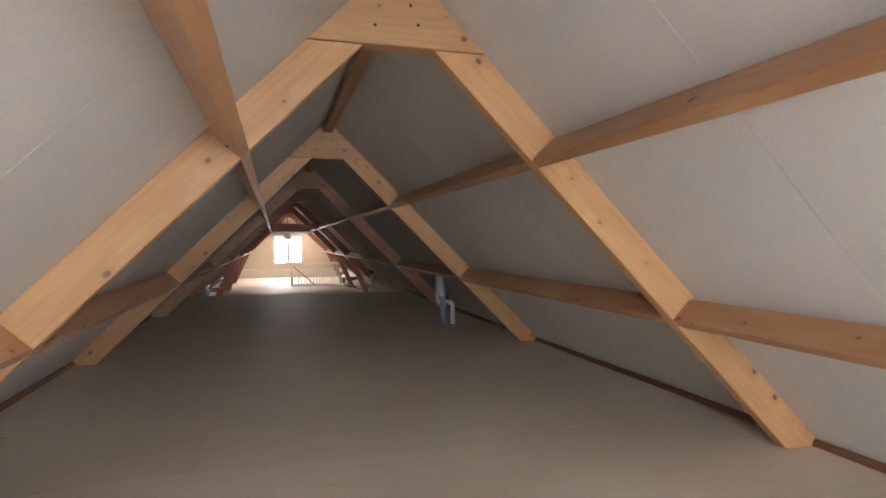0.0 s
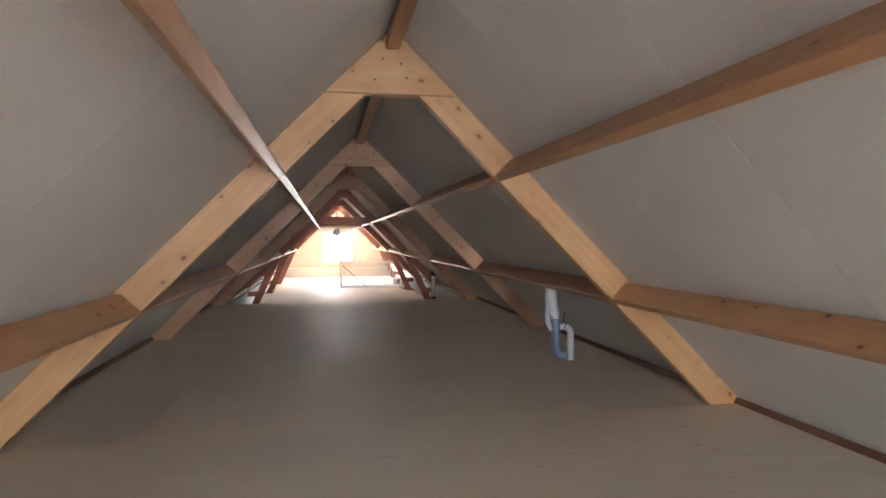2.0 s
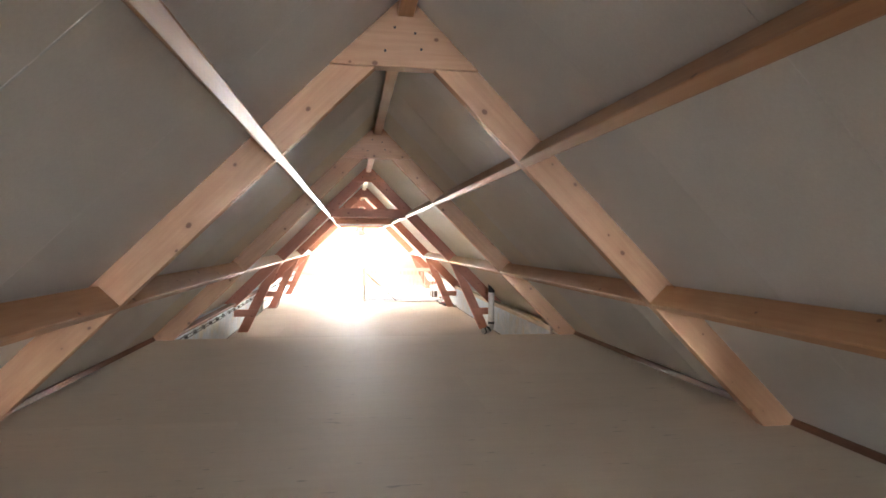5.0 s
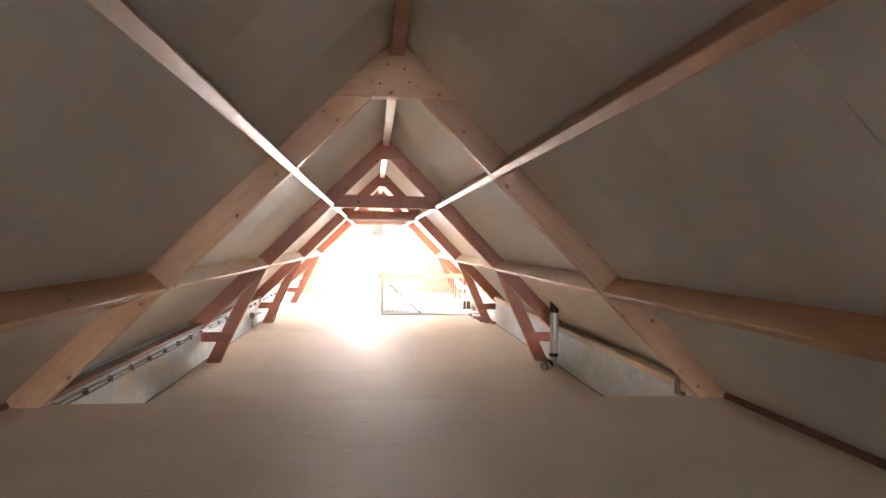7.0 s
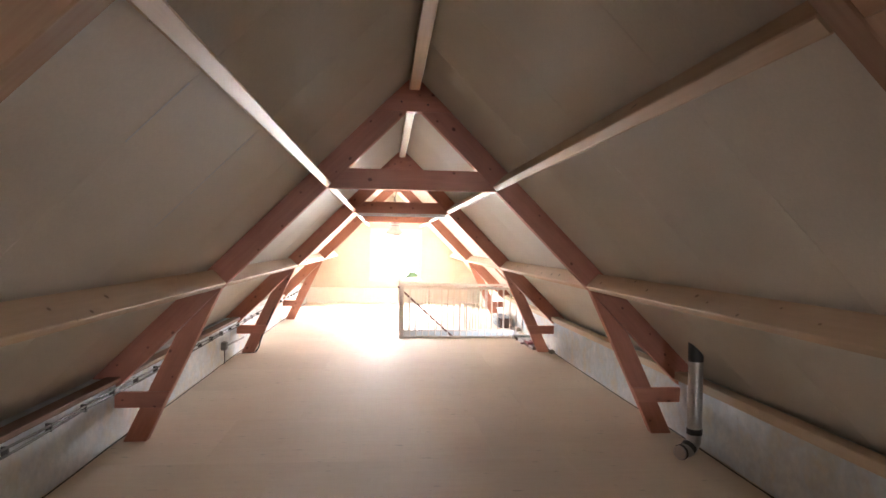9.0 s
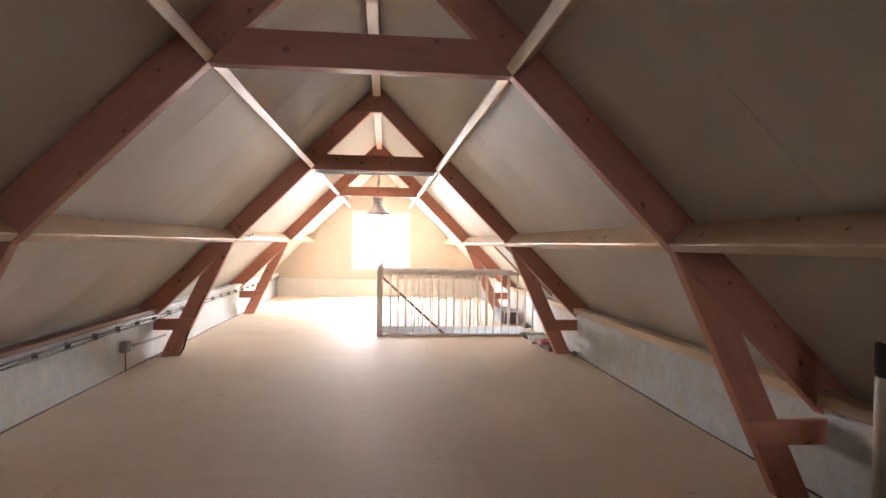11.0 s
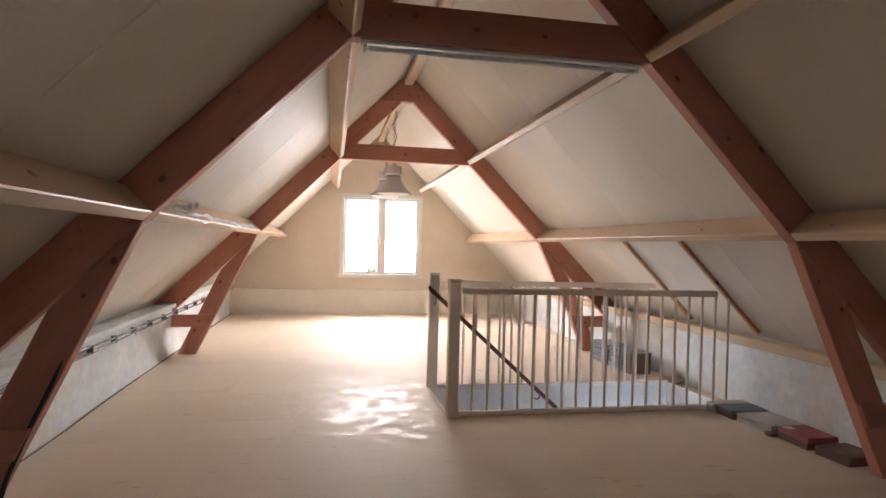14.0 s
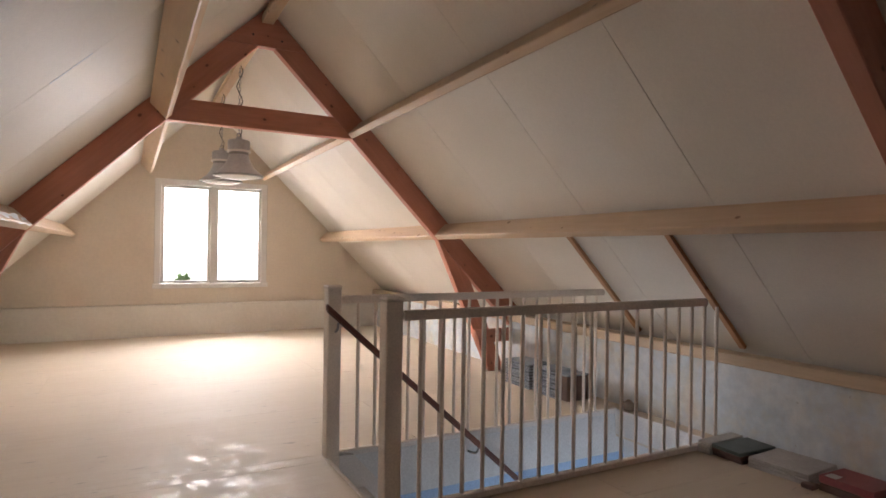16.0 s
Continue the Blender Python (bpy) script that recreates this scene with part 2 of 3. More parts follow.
def prism(bm, poly, y0, y1):
    """An x-z outline pushed along y."""
    a = [bm.verts.new((x, y0, z)) for x, z in poly]
    b = [bm.verts.new((x, y1, z)) for x, z in poly]
    bm.faces.new(a)
    bm.faces.new(b[::-1])
    for i in range(len(poly)):
        j = (i + 1) % len(poly)
        bm.faces.new((a[j], a[i], b[i], b[j]))
    return bm


def lathe(bm, profile, at=(0, 0, 0), n=32):
    rings = [[bm.verts.new((at[0] + r * math.cos(2 * math.pi * i / n), at[1] + r * math.sin(2 * math.pi * i / n), at[2] + z)) for i in range(n)] for r, z in profile]
    for p, q in zip(rings, rings[1:]):
        for i in range(n):
            j = (i + 1) % n
            bm.faces.new((p[i], p[j], q[j], q[i]))
    return bm


def tube(bm, pts, r, n=16, cap=True):
    """A round pipe through the points."""
    pts = [Vector(p) for p in pts]
    rings = []
    up = None
    for i, p in enumerate(pts):
        d = (pts[min(i + 1, len(pts) - 1)] - pts[max(i - 1, 0)]).normalized()
        if up is None:
            up = d.orthogonal().normalized()
        up = (up - d * up.dot(d)).normalized()
        side = d.cross(up)
        rings.append([bm.verts.new(p + r * (math.cos(2 * math.pi * k / n) * up + math.sin(2 * math.pi * k / n) * side)) for k in range(n)])
    for p, q in zip(rings, rings[1:]):
        for k in range(n):
            j = (k + 1) % n
            bm.faces.new((p[k], p[j], q[j], q[k]))
    if cap:
        bm.faces.new(rings[0][::-1])
        bm.faces.new(rings[-1])
    return bm


def arc(a, corner, b, steps=6):
    a, c, b = Vector(a), Vector(corner), Vector(b)
    return [(1 - t) ** 2 * a + 2 * t * (1 - t) * c + t * t * b for t in (i / steps for i in range(steps + 1))]


def bevelled(bm, width, segments=1):
    bmesh.ops.recalc_face_normals(bm, faces=bm.faces[:])
    edges = [e for e in bm.edges if len(e.link_faces) == 2 and e.calc_face_angle(0) > 0.5]
    bmesh.ops.bevel(bm, geom=edges, offset=width, segments=segments, affect="EDGES", clamp_overlap=True)
    return bm


def part(name, bm, material, parent=None, label="", turn=None, smooth=False):
    """Links a bmesh, given in world places, as one mesh object whose own axes follow turn."""
    if not any(len(e.link_faces) != 2 for e in bm.edges):
        bmesh.ops.recalc_face_normals(bm, faces=bm.faces[:])
    mid = sum((v.co for v in bm.verts), Vector()) / len(bm.verts)
    m = Matrix.Translation(mid) @ (turn.to_4x4() if turn is not None else Matrix.Identity(4))
    bm.transform(m.inverted())
    mesh = bpy.data.meshes.new(name)
    bm.to_mesh(mesh)
    bm.free()
    mesh.materials.append(material)
    if smooth:
        mesh.polygons.foreach_set("use_smooth", [True] * len(mesh.polygons))
        mesh.set_sharp_from_angle(angle=radians(40))
    ob = new(name, mesh)
    ob.matrix_world = m
    if parent is not None:
        ob.parent = parent
        ob.matrix_basis = WHERE[parent].inverted() @ m
    WHERE[ob] = m
    if label:
        ob["label"] = label
    return ob


WHERE = {}


def thing(name, at, label, category, group="", kind=""):
    ob = new(name)
    ob.location = at
    ob.empty_display_size = 0.1
    WHERE[ob] = Matrix.Translation(at)
    return tagged(ob, label, category, group, kind)


def B():
    return bmesh.new()


# ---- plan ----
SLOPE = 1.005
APEX_IN, APEX_OUT = 3.144, 3.44
TRUSS = [-1.465, 2.867, 7.169, 11.317, 15.649, 20.0, 24.233]
GABLE, REAR = 28.35, -7.6
WALL, STEP_Y, STEP_Z = 2.65, 11.41, 0.56
THICK = 0.085
ANGLE = math.atan(SLOPE)


def z_in(x):
    return APEX_IN - SLOPE * x


def z_out(x):
    return APEX_OUT - SLOPE * x


def x_in(z):
    return (APEX_IN - z) / SLOPE


def x_out(z):
    return (APEX_OUT - z) / SLOPE


def grain_along(side, angle):
    """Axes whose x runs along a member that leans by angle in the x-z plane."""
    return Matrix.Rotation(side * angle, 3, "Y")


ALONG_Y = Matrix.Rotation(radians(90), 3, "Z")

# ---- floors ----
floor_upper = thing("floor_upper", (0, 2, STEP_Z), "raised tan chipboard attic floor ending in a step", "floor", kind="structure")
SHEET, SHEET_X, SHEET_Y = 0.018, 2.44, 1.22


def floor_sheets(parent, x0, x1, y0, y1, z, material, origin):
    """Plywood sheets laid across the room in staggered rows with hairline joints, cut at the edges of the area."""
    first, last = math.floor((y0 - origin) / SHEET_Y), math.ceil((y1 - origin) / SHEET_Y)
    for k in range(first, last):
        a, b = max(y0, origin + k * SHEET_Y), min(y1, origin + (k + 1) * SHEET_Y)
        shift = -2.95 - (SHEET_X / 2 if k % 2 else 0.6)
        for i in range(5):
            c, d = max(x0, shift + i * SHEET_X), min(x1, shift + (i + 1) * SHEET_X)
            if d - c > 0.02 and b - a > 0.02:
                part("plywood_sheet", box(B(), (c + 0.0009, a + 0.0009, z - SHEET), (d - 0.0009, b - 0.0009, z)), material, parent)


part("deck", box(B(), (-2.95, REAR - 0.3, STEP_Z - 0.06), (2.95, STEP_Y - 0.004, STEP_Z - SHEET - 0.001)), CHIP, floor_upper)
part("riser", box(B(), (-2.95, STEP_Y - 0.10, -0.02), (2.95, STEP_Y - 0.03, STEP_Z - 0.06)), CHIP_PALE, floor_upper)
HX0, HX1, HY0, HY1 = 0.04, 2.52, 21.55, 22.51
floor_lower = thing("floor_lower", (0, 20, 0), "pale board attic floor with an opening for the stairs", "floor", kind="structure")
for lo, hi in (((-2.95, STEP_Y - 0.10, -0.22), (2.95, HY0, 0)), ((-2.95, HY1, -0.22), (2.95, GABLE + 0.3, 0)), ((-2.95, HY0, -0.22), (HX0, HY1, 0)), ((HX1, HY0, -0.22), (2.95, HY1, 0))):
    part("deck", box(B(), lo, (hi[0], hi[1], -SHEET - 0.001)), CHIP_PALE, floor_lower)

# ---- roof ----
def roof_side(side):
    name = "roof_slope_right" if side > 0 else "roof_slope_left"
    roof = thing(name, (side * 1.4, 10, 2.0), "off-white insulated roof boarding with fine joints", "ceiling", kind="structure")
    ys = [REAR - 0.3]
    for a, b in zip([REAR - 0.3, *TRUSS], [*TRUSS, GABLE + 0.3]):
        k = 4 if b - a > 3.6 else 3
        if a == REAR - 0.3:
            k = 5
        ys += [a + THICK / 2 + (b - a) * (i + 1) / k for i in range(k)]
    ys[-1] = GABLE + 0.3
    low = 3.0
    bm = B()
    for a, b in zip(ys, ys[1:]):
        q = [(0.0, APEX_OUT), (side * low, z_out(low)), (side * (low + 0.05), z_out(low) + 0.05), (0.0, APEX_OUT + 0.1)]
        bevelled_piece = prism(B(), q, a + 0.0011, b - 0.0011)
        part("roof_board", bevelled(bevelled_piece, 0.0018), BOARD if a < 9.5 else BOARD_WARM, roof, turn=grain_along(side, ANGLE))
    prism(bm, [(0.0, APEX_OUT + 0.03), (side * 3.3, z_out(3.3) + 0.03), (side * 3.3, z_out(3.3) + 0.3), (0.0, APEX_OUT + 0.3)], REAR - 0.35, GABLE + 0.35)
    part("roof_cover", bm, WOOD_DARK, roof)
    return roof


roof_side(1)
roof_left = roof_side(-1)
# Thin white strips drawn in for glints of light along the board joints.
for i, k, x0, x1 in ((1, 2, 1.0, 1.12), (1, 2, 1.15, 1.27), (3, 1, 1.0, 1.23), (3, 2, 1.0, 1.09), (3, 2, 1.13, 1.34), (3, 2, 1.38, 1.53), (4, 3, 1.30, 1.38), (4, 3, 1.53, 1.71), (5, 2, 1.22, 1.39)):
    y = TRUSS[i] + THICK / 2 + (TRUSS[i + 1] - TRUSS[i]) * k / 4
    q = [(-x0, z_out(x0) + 0.001), (-x1, z_out(x1) + 0.001), (-x1, z_out(x1) - 0.003), (-x0, z_out(x0) - 0.003)]
    part("joint_filler", prism(B(), q, y - 0.005, y + 0.005), PVC_WHITE, roof_left, "white strip painted in as a glint on a board joint")

# ---- knee walls, plates and gables ----
for side, name in ((1, "wall_east"), (-1, "wall_west")):
    bm = B()
    a, b = side * WALL, side * (WALL + 0.35)
    n = 70
    cols = []
    for i in range(n + 1):
        y = STEP_Y - 0.1 + (GABLE + 0.3 - STEP_Y + 0.1) * i / n
        col = []
        for k in range(7):
            z = -0.05 + 0.62 * k / 6
            col.append(bm.verts.new((a + side * 0.018 * noise.noise((y * 0.9, z * 2.0, side * 5)) - side * 0.006 * noise.noise((y * 4, z * 5, 3)), y, z)))
        col.append(bm.verts.new((b, y, 0.57)))
        cols.append(col)
    for p, q in zip(cols, cols[1:]):
        for k in range(7):
            bm.faces.new((p[k], q[k], q[k + 1], p[k + 1]))
    tagged(part(name, bm, LIME, smooth=True), "low uneven limewashed knee wall", "wall", kind="structure")
    tagged(part("wall_outer", box(B(), (min(side * 3.0, side * 3.3), REAR - 0.3, -3.0), (max(side * 3.0, side * 3.3), GABLE + 0.3, 0.6)), LIME), "outer masonry wall behind the knee wall", "wall", kind="structure")
    for y0, y1 in zip([STEP_Y, *TRUSS[4:]], [*TRUSS[4:], GABLE - 0.09]):
        low, high = (0.535, 0.612) if side > 0 else (0.545, 0.59)
        q = [(side * 2.605, low), (side * 2.74, low), (side * 2.74, high), (side * 2.605, high)]
        # The west plate's dark brown paints in the shadow line under the roof.
        tagged(part("wall_plate", bevelled(prism(B(), q, y0 + (THICK if y0 > 12 else 0.01), y1 - 0.004), 0.006), WOOD_PLATE if side > 0 else LIME if y0 > 19 else WOOD_DARK, turn=ALONG_Y), "sawn softwood wall plate along the roof foot" if side > 0 else "limewashed narrow wall plate along the roof foot" if y0 > 19 else "narrow wall plate coloured dark for the shadow along the roof foot", "wall plate", "wall plates", "structure")
    # Added dark strip in place of the shaded gap between floor and roof.
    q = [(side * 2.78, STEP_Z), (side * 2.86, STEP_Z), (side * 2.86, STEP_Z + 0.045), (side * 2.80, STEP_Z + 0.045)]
    tagged(part("baseboard", bevelled(prism(B(), q, REAR, STEP_Y - 0.01), 0.005), WOOD_DARK, turn=ALONG_Y), "dark brown strip for the shaded gap at the foot of the roof", "skirting", kind="structure")


def gable(name, y, out, wx0, wx1, wz0, wz1, label, material):
    """A gable wall with a window opening through it; out is the outward direction along y."""
    g = thing(name, (0, y, 0), label, "wall", kind="structure")
    y0, y1 = min(y, y + out * 0.3), max(y, y + out * 0.3)
    zt = APEX_OUT + 0.1
    part("wall_panel", prism(B(), [(-3.0, -0.2), (wx0, -0.2), (wx0, zt - SLOPE * -wx0), (-3.0, zt - SLOPE * 3.0)], y0, y1), material, g)
    part("wall_panel", prism(B(), [(3.0, -0.2), (wx1, -0.2), (wx1, zt - SLOPE * wx1), (3.0, zt - SLOPE * 3.0)], y0, y1), material, g)
    part("wall_panel", prism(B(), [(wx0, -0.2), (wx1, -0.2), (wx1, wz0), (wx0, wz0)], y0, y1), material, g)
    part("wall_panel", prism(B(), [(wx0, wz1), (wx1, wz1), (wx1, zt - SLOPE * wx1), (0.0, zt), (wx0, zt - SLOPE * -wx0)], y0, y1), material, g)
    return g


WX0, WX1, WZ0, WZ1 = -0.735, 0.855, 0.70, 2.285
gable("wall_north", GABLE, 1, WX0, WX1, WZ0, WZ1, "warm beige plastered gable wall", PLASTER)
gable("wall_south", REAR, -1, WX0, WX1, 1.2, 2.5, "warm beige plastered gable wall", PLASTER)
tagged(part("wall_ledge", bevelled(box(B(), (-2.66, GABLE - 0.10, -0.02), (2.66, GABLE + 0.01, 0.455)), 0.012), CREAM), "limewashed low plinth wall below the gable", "wall", kind="structure")


def casement_window(name, y, out, z0, z1):
    w = thing(name, (0, y, z0), "white painted two-light casement window", "window", kind="structure")
    ya, yb = min(y - out * 0.012, y + out * 0.07), max(y - out * 0.012, y + out * 0.07)
    t = 0.085
    mid = (WX0 + WX1) / 2
    f = part("window_frame", bevelled(box(B(), (WX0, ya, z0), (WX0 + t, yb, z1)), 0.005), PAINT, w)
    part("window_frame", bevelled(box(B(), (WX1 - t, ya, z0), (WX1, yb, z1)), 0.005), PAINT, w)
    part("window_frame", bevelled(box(B(), (WX0 + t, ya, z1 - t), (WX1 - t, yb, z1)), 0.005), PAINT, w)
    part("window_sill", bevelled(box(B(), (WX0 - 0.02, ya - 0.02, z0 - 0.02), (WX1 + 0.02, yb, z0 + 0.05)), 0.006), PAINT, w)
    part("mullion", bevelled(box(B(), (mid - 0.032, ya + 0.004, z0 + 0.05), (mid + 0.032, yb - 0.004, z1 - t)), 0.004), PAINT, w)
    for x0, x1 in ((WX0 + t, mid - 0.032), (mid + 0.032, WX1 - t)):
        s = part("sash", casement(x0 + 0.003, x1 - 0.003, z0 + 0.053, z1 - t - 0.003, y), PAINT, w)
        p = part("pane", box(B(), (x0 + 0.03, y + 0.028, z0 + 0.08), (x1 - 0.03, y + 0.032, z1 - t - 0.03)), GLASS, s)
        p.visible_shadow = False
        c = (x0 + x1) / 2
        part("window_stay", bevelled(box(B(), (c - 0.16, y + 0.005 - out * 0.02, z0 + 0.066), (c + 0.16, y + 0.013 - out * 0.02, z0 + 0.082)), 0.002), CABLE, s, "dark metal casement stay")
    return w


def casement(x0, x1, z0, z1, y, t=0.042):
    bm = B()
    for lo, hi in (((x0, z0), (x0 + t, z1)), ((x1 - t, z0), (x1, z1)), ((x0 + t, z0), (x1 - t, z0 + t)), ((x0 + t, z1 - t), (x1 - t, z1))):
        box(bm, (lo[0], y + 0.008, lo[1]), (hi[0], y + 0.05, hi[1]))
    return bm


casement_window("window_1", GABLE, 1, WZ0, WZ1)
casement_window("window_2", REAR - 0.07, 1, 1.2, 2.5)

# ---- trusses ----
def truss(y, low):
    t = thing("roof_truss", (0, y, 0), "planed spruce roof truss with " + ("collar beam and splayed braced feet" if low else "a short apex plate and straight rafters"), "roof truss", "roof trusses")
    zc = 3.075 if low else 2.955
    # Tone by distance paints in how window light falls on each truss.
    wood = WOOD_BACKLIT if y > 12 else WOOD_MID if y > 5 else WOOD_FRONT_LIT
    a, b = y, y + THICK
    foot = 0.455 if low else STEP_Z - 0.01
    for s in (1, -1):
        q = [(s * x_in(zc), zc), (s * x_in(foot), foot), (s * x_out(foot), foot), (s * (x_out(zc) - 0.003), zc)]
        part("rafter", bevelled(prism(B(), q, a, b), 0.005), wood, t, turn=grain_along(s, ANGLE))
        if low:
            lean = math.atan2(1.40, 0.645)
            q = [(s * 1.742, 1.393), (s * 2.385, 0.0), (s * 2.585, 0.0), (s * 2.13, 0.985)]
            part("leg", bevelled(prism(B(), q, a + 0.002, b - 0.002), 0.005), wood, t, turn=grain_along(s, lean))
            q = [(s * 2.172, 0.46), (s * 2.237, 0.318), (s * 2.70, 0.318), (s * 2.70, 0.46)]
            part("strut", bevelled(prism(B(), q, a - 0.035, a + 0.001), 0.004), wood, t)
    tip = APEX_OUT - 0.012
    if low:
        part("apex_plate", bevelled(prism(B(), [(x_out(zc) - 0.003, zc + 0.002), (0, tip), (-x_out(zc) + 0.003, zc + 0.002)], a - 0.002, b + 0.002), 0.004), wood, t)
        part("collar_beam", bevelled(prism(B(), [(-0.80, 2.34), (0.80, 2.34), (0.612, 2.529), (-0.612, 2.529)], a - 0.002, b + 0.002), 0.004), wood, t)
    else:
        part("apex_plate", bevelled(prism(B(), [(x_out(zc) - 0.003, zc + 0.002), (0, tip), (-x_out(zc) + 0.003, zc + 0.002)], a - 0.012, b + 0.012), 0.004), wood, t)
    spots = [(0.10, zc + 0.12), (-0.13, zc + 0.10), (0.06, zc + 0.22), (-0.07, zc + 0.25)] if not low else [(0.13, zc + 0.07), (-0.12, zc + 0.09)]
    for k, (x, z) in enumerate(spots + [(s * 0.86, 2.40) for s in (1, -1)]):
        face = a - (0.012 if not low else 0.002) if k < len(spots) else a
        part("bolt", tube(B(), [(x, face + 0.004, z), (x, face - 0.004, z)], 0.009, 8), RUBBER, t, "dark bolt head")
    return t


for i, y in enumerate(TRUSS):
    truss(y, i >= 4)

# ---- purlins and ridge ----
ENDS = [REAR + 0.003, *TRUSS, GABLE - 0.003]


def purlin(side, x, z, y0, y1):
    along, deep = Vector((-math.cos(ANGLE), math.sin(ANGLE))), Vector((math.sin(ANGLE), math.cos(ANGLE)))
    p = Vector((x, z))
    q = [p, p + 0.062 * along, p + 0.062 * along + 0.178 * deep, p + 0.178 * deep]
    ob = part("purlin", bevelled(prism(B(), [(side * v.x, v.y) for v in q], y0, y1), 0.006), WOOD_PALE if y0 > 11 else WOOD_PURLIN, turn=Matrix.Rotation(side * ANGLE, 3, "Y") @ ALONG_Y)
    return tagged(ob, "square-edged spruce purlin under the roof boards", "purlin", "purlins")


for i, (a, b) in enumerate(zip(ENDS, ENDS[1:])):
    y0 = a + (THICK + 0.002 if i else 0)
    for side in (1, -1):
        purlin(side, 0.80, 2.34, y0, b - 0.002)
        purlin(side, 1.735, 1.40, y0, b - 0.002)
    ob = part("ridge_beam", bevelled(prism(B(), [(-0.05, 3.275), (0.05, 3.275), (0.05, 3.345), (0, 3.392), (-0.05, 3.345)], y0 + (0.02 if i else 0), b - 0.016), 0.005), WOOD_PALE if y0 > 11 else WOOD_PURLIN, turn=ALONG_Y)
    tagged(ob, "spruce ridge beam between the trusses", "ridge beam", "ridge beams")

# ---- stairwell ----
def slab(name, lo, hi, material, label, category, bev=0.004, kind="structure"):
    return tagged(part(name, bevelled(box(B(), lo, hi), bev), material), label, category, kind=kind)


slab("stairwell_wall", (HX0 - 0.3, HY1 - 0.008, -0.355), (HX1 + 0.1, HY1 - 0.001, -0.006), FASCIA, "white painted fascia of the stair opening", "wall")
# The blue here is painted-in daylight on the stairwell wall.
slab("stairwell_wall", (HX0 - 1.5, HY1 + 0.004, -2.7), (HX1 + 0.1, HY1 + 0.1, -0.355), DAYLIGHT_BLUE, "stairwell wall coloured blue for the cool daylight from below", "wall")
slab("stairwell_wall", (HX0 - 1.5, HY0 - 0.1, -2.7), (HX1 + 0.1, HY0 - 0.004, -0.225), PAINT, "white wall of the stairwell", "wall")
slab("stairwell_wall", (HX1 + 0.1, HY0 - 0.1, -2.7), (HX1 + 0.2, HY1 + 0.1, -0.225), PAINT, "white end wall of the stairwell", "wall")
slab("floor_below", (HX0 - 1.5, HY0 - 0.1, -2.8), (HX1 + 0.2, HY1 + 0.1, -2.7), CHIP_PALE, "pale floor at the foot of the stairs", "floor")
slab("opening_trim", (HX0 - 0.012, HY0, -0.20), (HX0 + 0.010, HY1, 0.006), PAINT_RAIL, "cream painted trim at the edge of the stair opening", "trim")
slab("opening_trim", (HX0, HY1 - 0.016, -0.03), (HX1, HY1 + 0.004, 0.006), PAINT, "white painted trim at the edge of the stair opening", "trim")
slab("opening_trim", (HX1 - 0.012, HY0, -0.20), (HX1 + 0.006, HY1, 0.005), PAINT, "white painted trim at the edge of the stair opening", "trim")

stairs = thing("staircase", (HX0, 22.01, -2.7), "white painted closed-string staircase going down", "stairs")
for i in range(11):
    x, z = HX0 + 0.02 + i * 0.205, -0.225 * (i + 1)
    part("tread", bevelled(box(B(), (x, HY0 + 0.06, z - 0.035), (x + 0.24, HY1 - 0.06, z)), 0.006), PAINT, stairs)
    part("riser", box(B(), (x, HY0 + 0.06, z), (x + 0.018, HY1 - 0.06, z + 0.19)), PAINT, stairs)
for y in (HY0 + 0.03, HY1 - 0.06):
    q = [(HX0 + 0.012, 0.0), (HX0 + 0.012, -0.35), (HX0 + 2.16, -2.69), (HX0 + 2.38, -2.69), (HX0 + 2.38, -2.42), (HX0 + 0.18, -0.01)]
    part("stringer", prism(B(), q, y, y + 0.028), PAINT, stairs)

rail = thing("stair_balustrade", (0.08, 21.53, 0), "cream painted wooden balustrade round the stair opening", "balustrade")
RAIL_Y, FAR_Y = 21.525, 22.485


def newel(x, y, name="newel_post"):
    bm = bevelled(box(B(), (x, y, -0.12), (x + 0.088, y + 0.088, 1.05)), 0.006)
    p = part(name, bm, PAINT_RAIL, rail)
    part("cap", bevelled(box(B(), (x - 0.004, y - 0.004, 1.05), (x + 0.092, y + 0.092, 1.068)), 0.006), PAINT_RAIL, p)
    return p


newel(0.026, 21.48)
newel(0.03, 22.42)
for y in (RAIL_Y, FAR_Y):
    part("top_rail", bevelled(box(B(), (0.125, y - 0.024, 0.95), (2.345, y + 0.024, 1.0)), 0.008, 2), PAINT_RAIL, rail)
part("bottom_rail", bevelled(box(B(), (0.125, RAIL_Y - 0.022, 0.004), (2.33, RAIL_Y + 0.022, 0.04)), 0.006), PAINT_RAIL, rail)
part("bottom_rail", bevelled(box(B(), (0.125, FAR_Y - 0.012, 0.006), (2.50, FAR_Y + 0.022, 0.022)), 0.004), PAINT_RAIL, rail)
for y, n, first, pitch in ((RAIL_Y, 19, 0.23, 0.1237), (FAR_Y, 18, 0.252, 0.1185)):
    for i in range(n):
        x = first + i * pitch
        top = 0.955 if x < 2.34 else z_out(x) - 0.03
        part("baluster", tube(B(), [(x, y, 0.02), (x, y, top)], 0.0115, 10), PAINT_RAIL, rail, smooth=True)

grip = thing("stair_handrail", (0.1, 22.35, 0.93), "dark mahogany stained stair handrail sloping down", "handrail")
part("grip_rail", bevelled(prism(B(), [(0.005, 0.965), (0.005, 0.915), (2.0, -0.88), (2.0, -0.83)], 22.35, 22.392), 0.008, 2), HANDRAIL, grip, turn=Matrix.Rotation(radians(42), 3, "Y"))
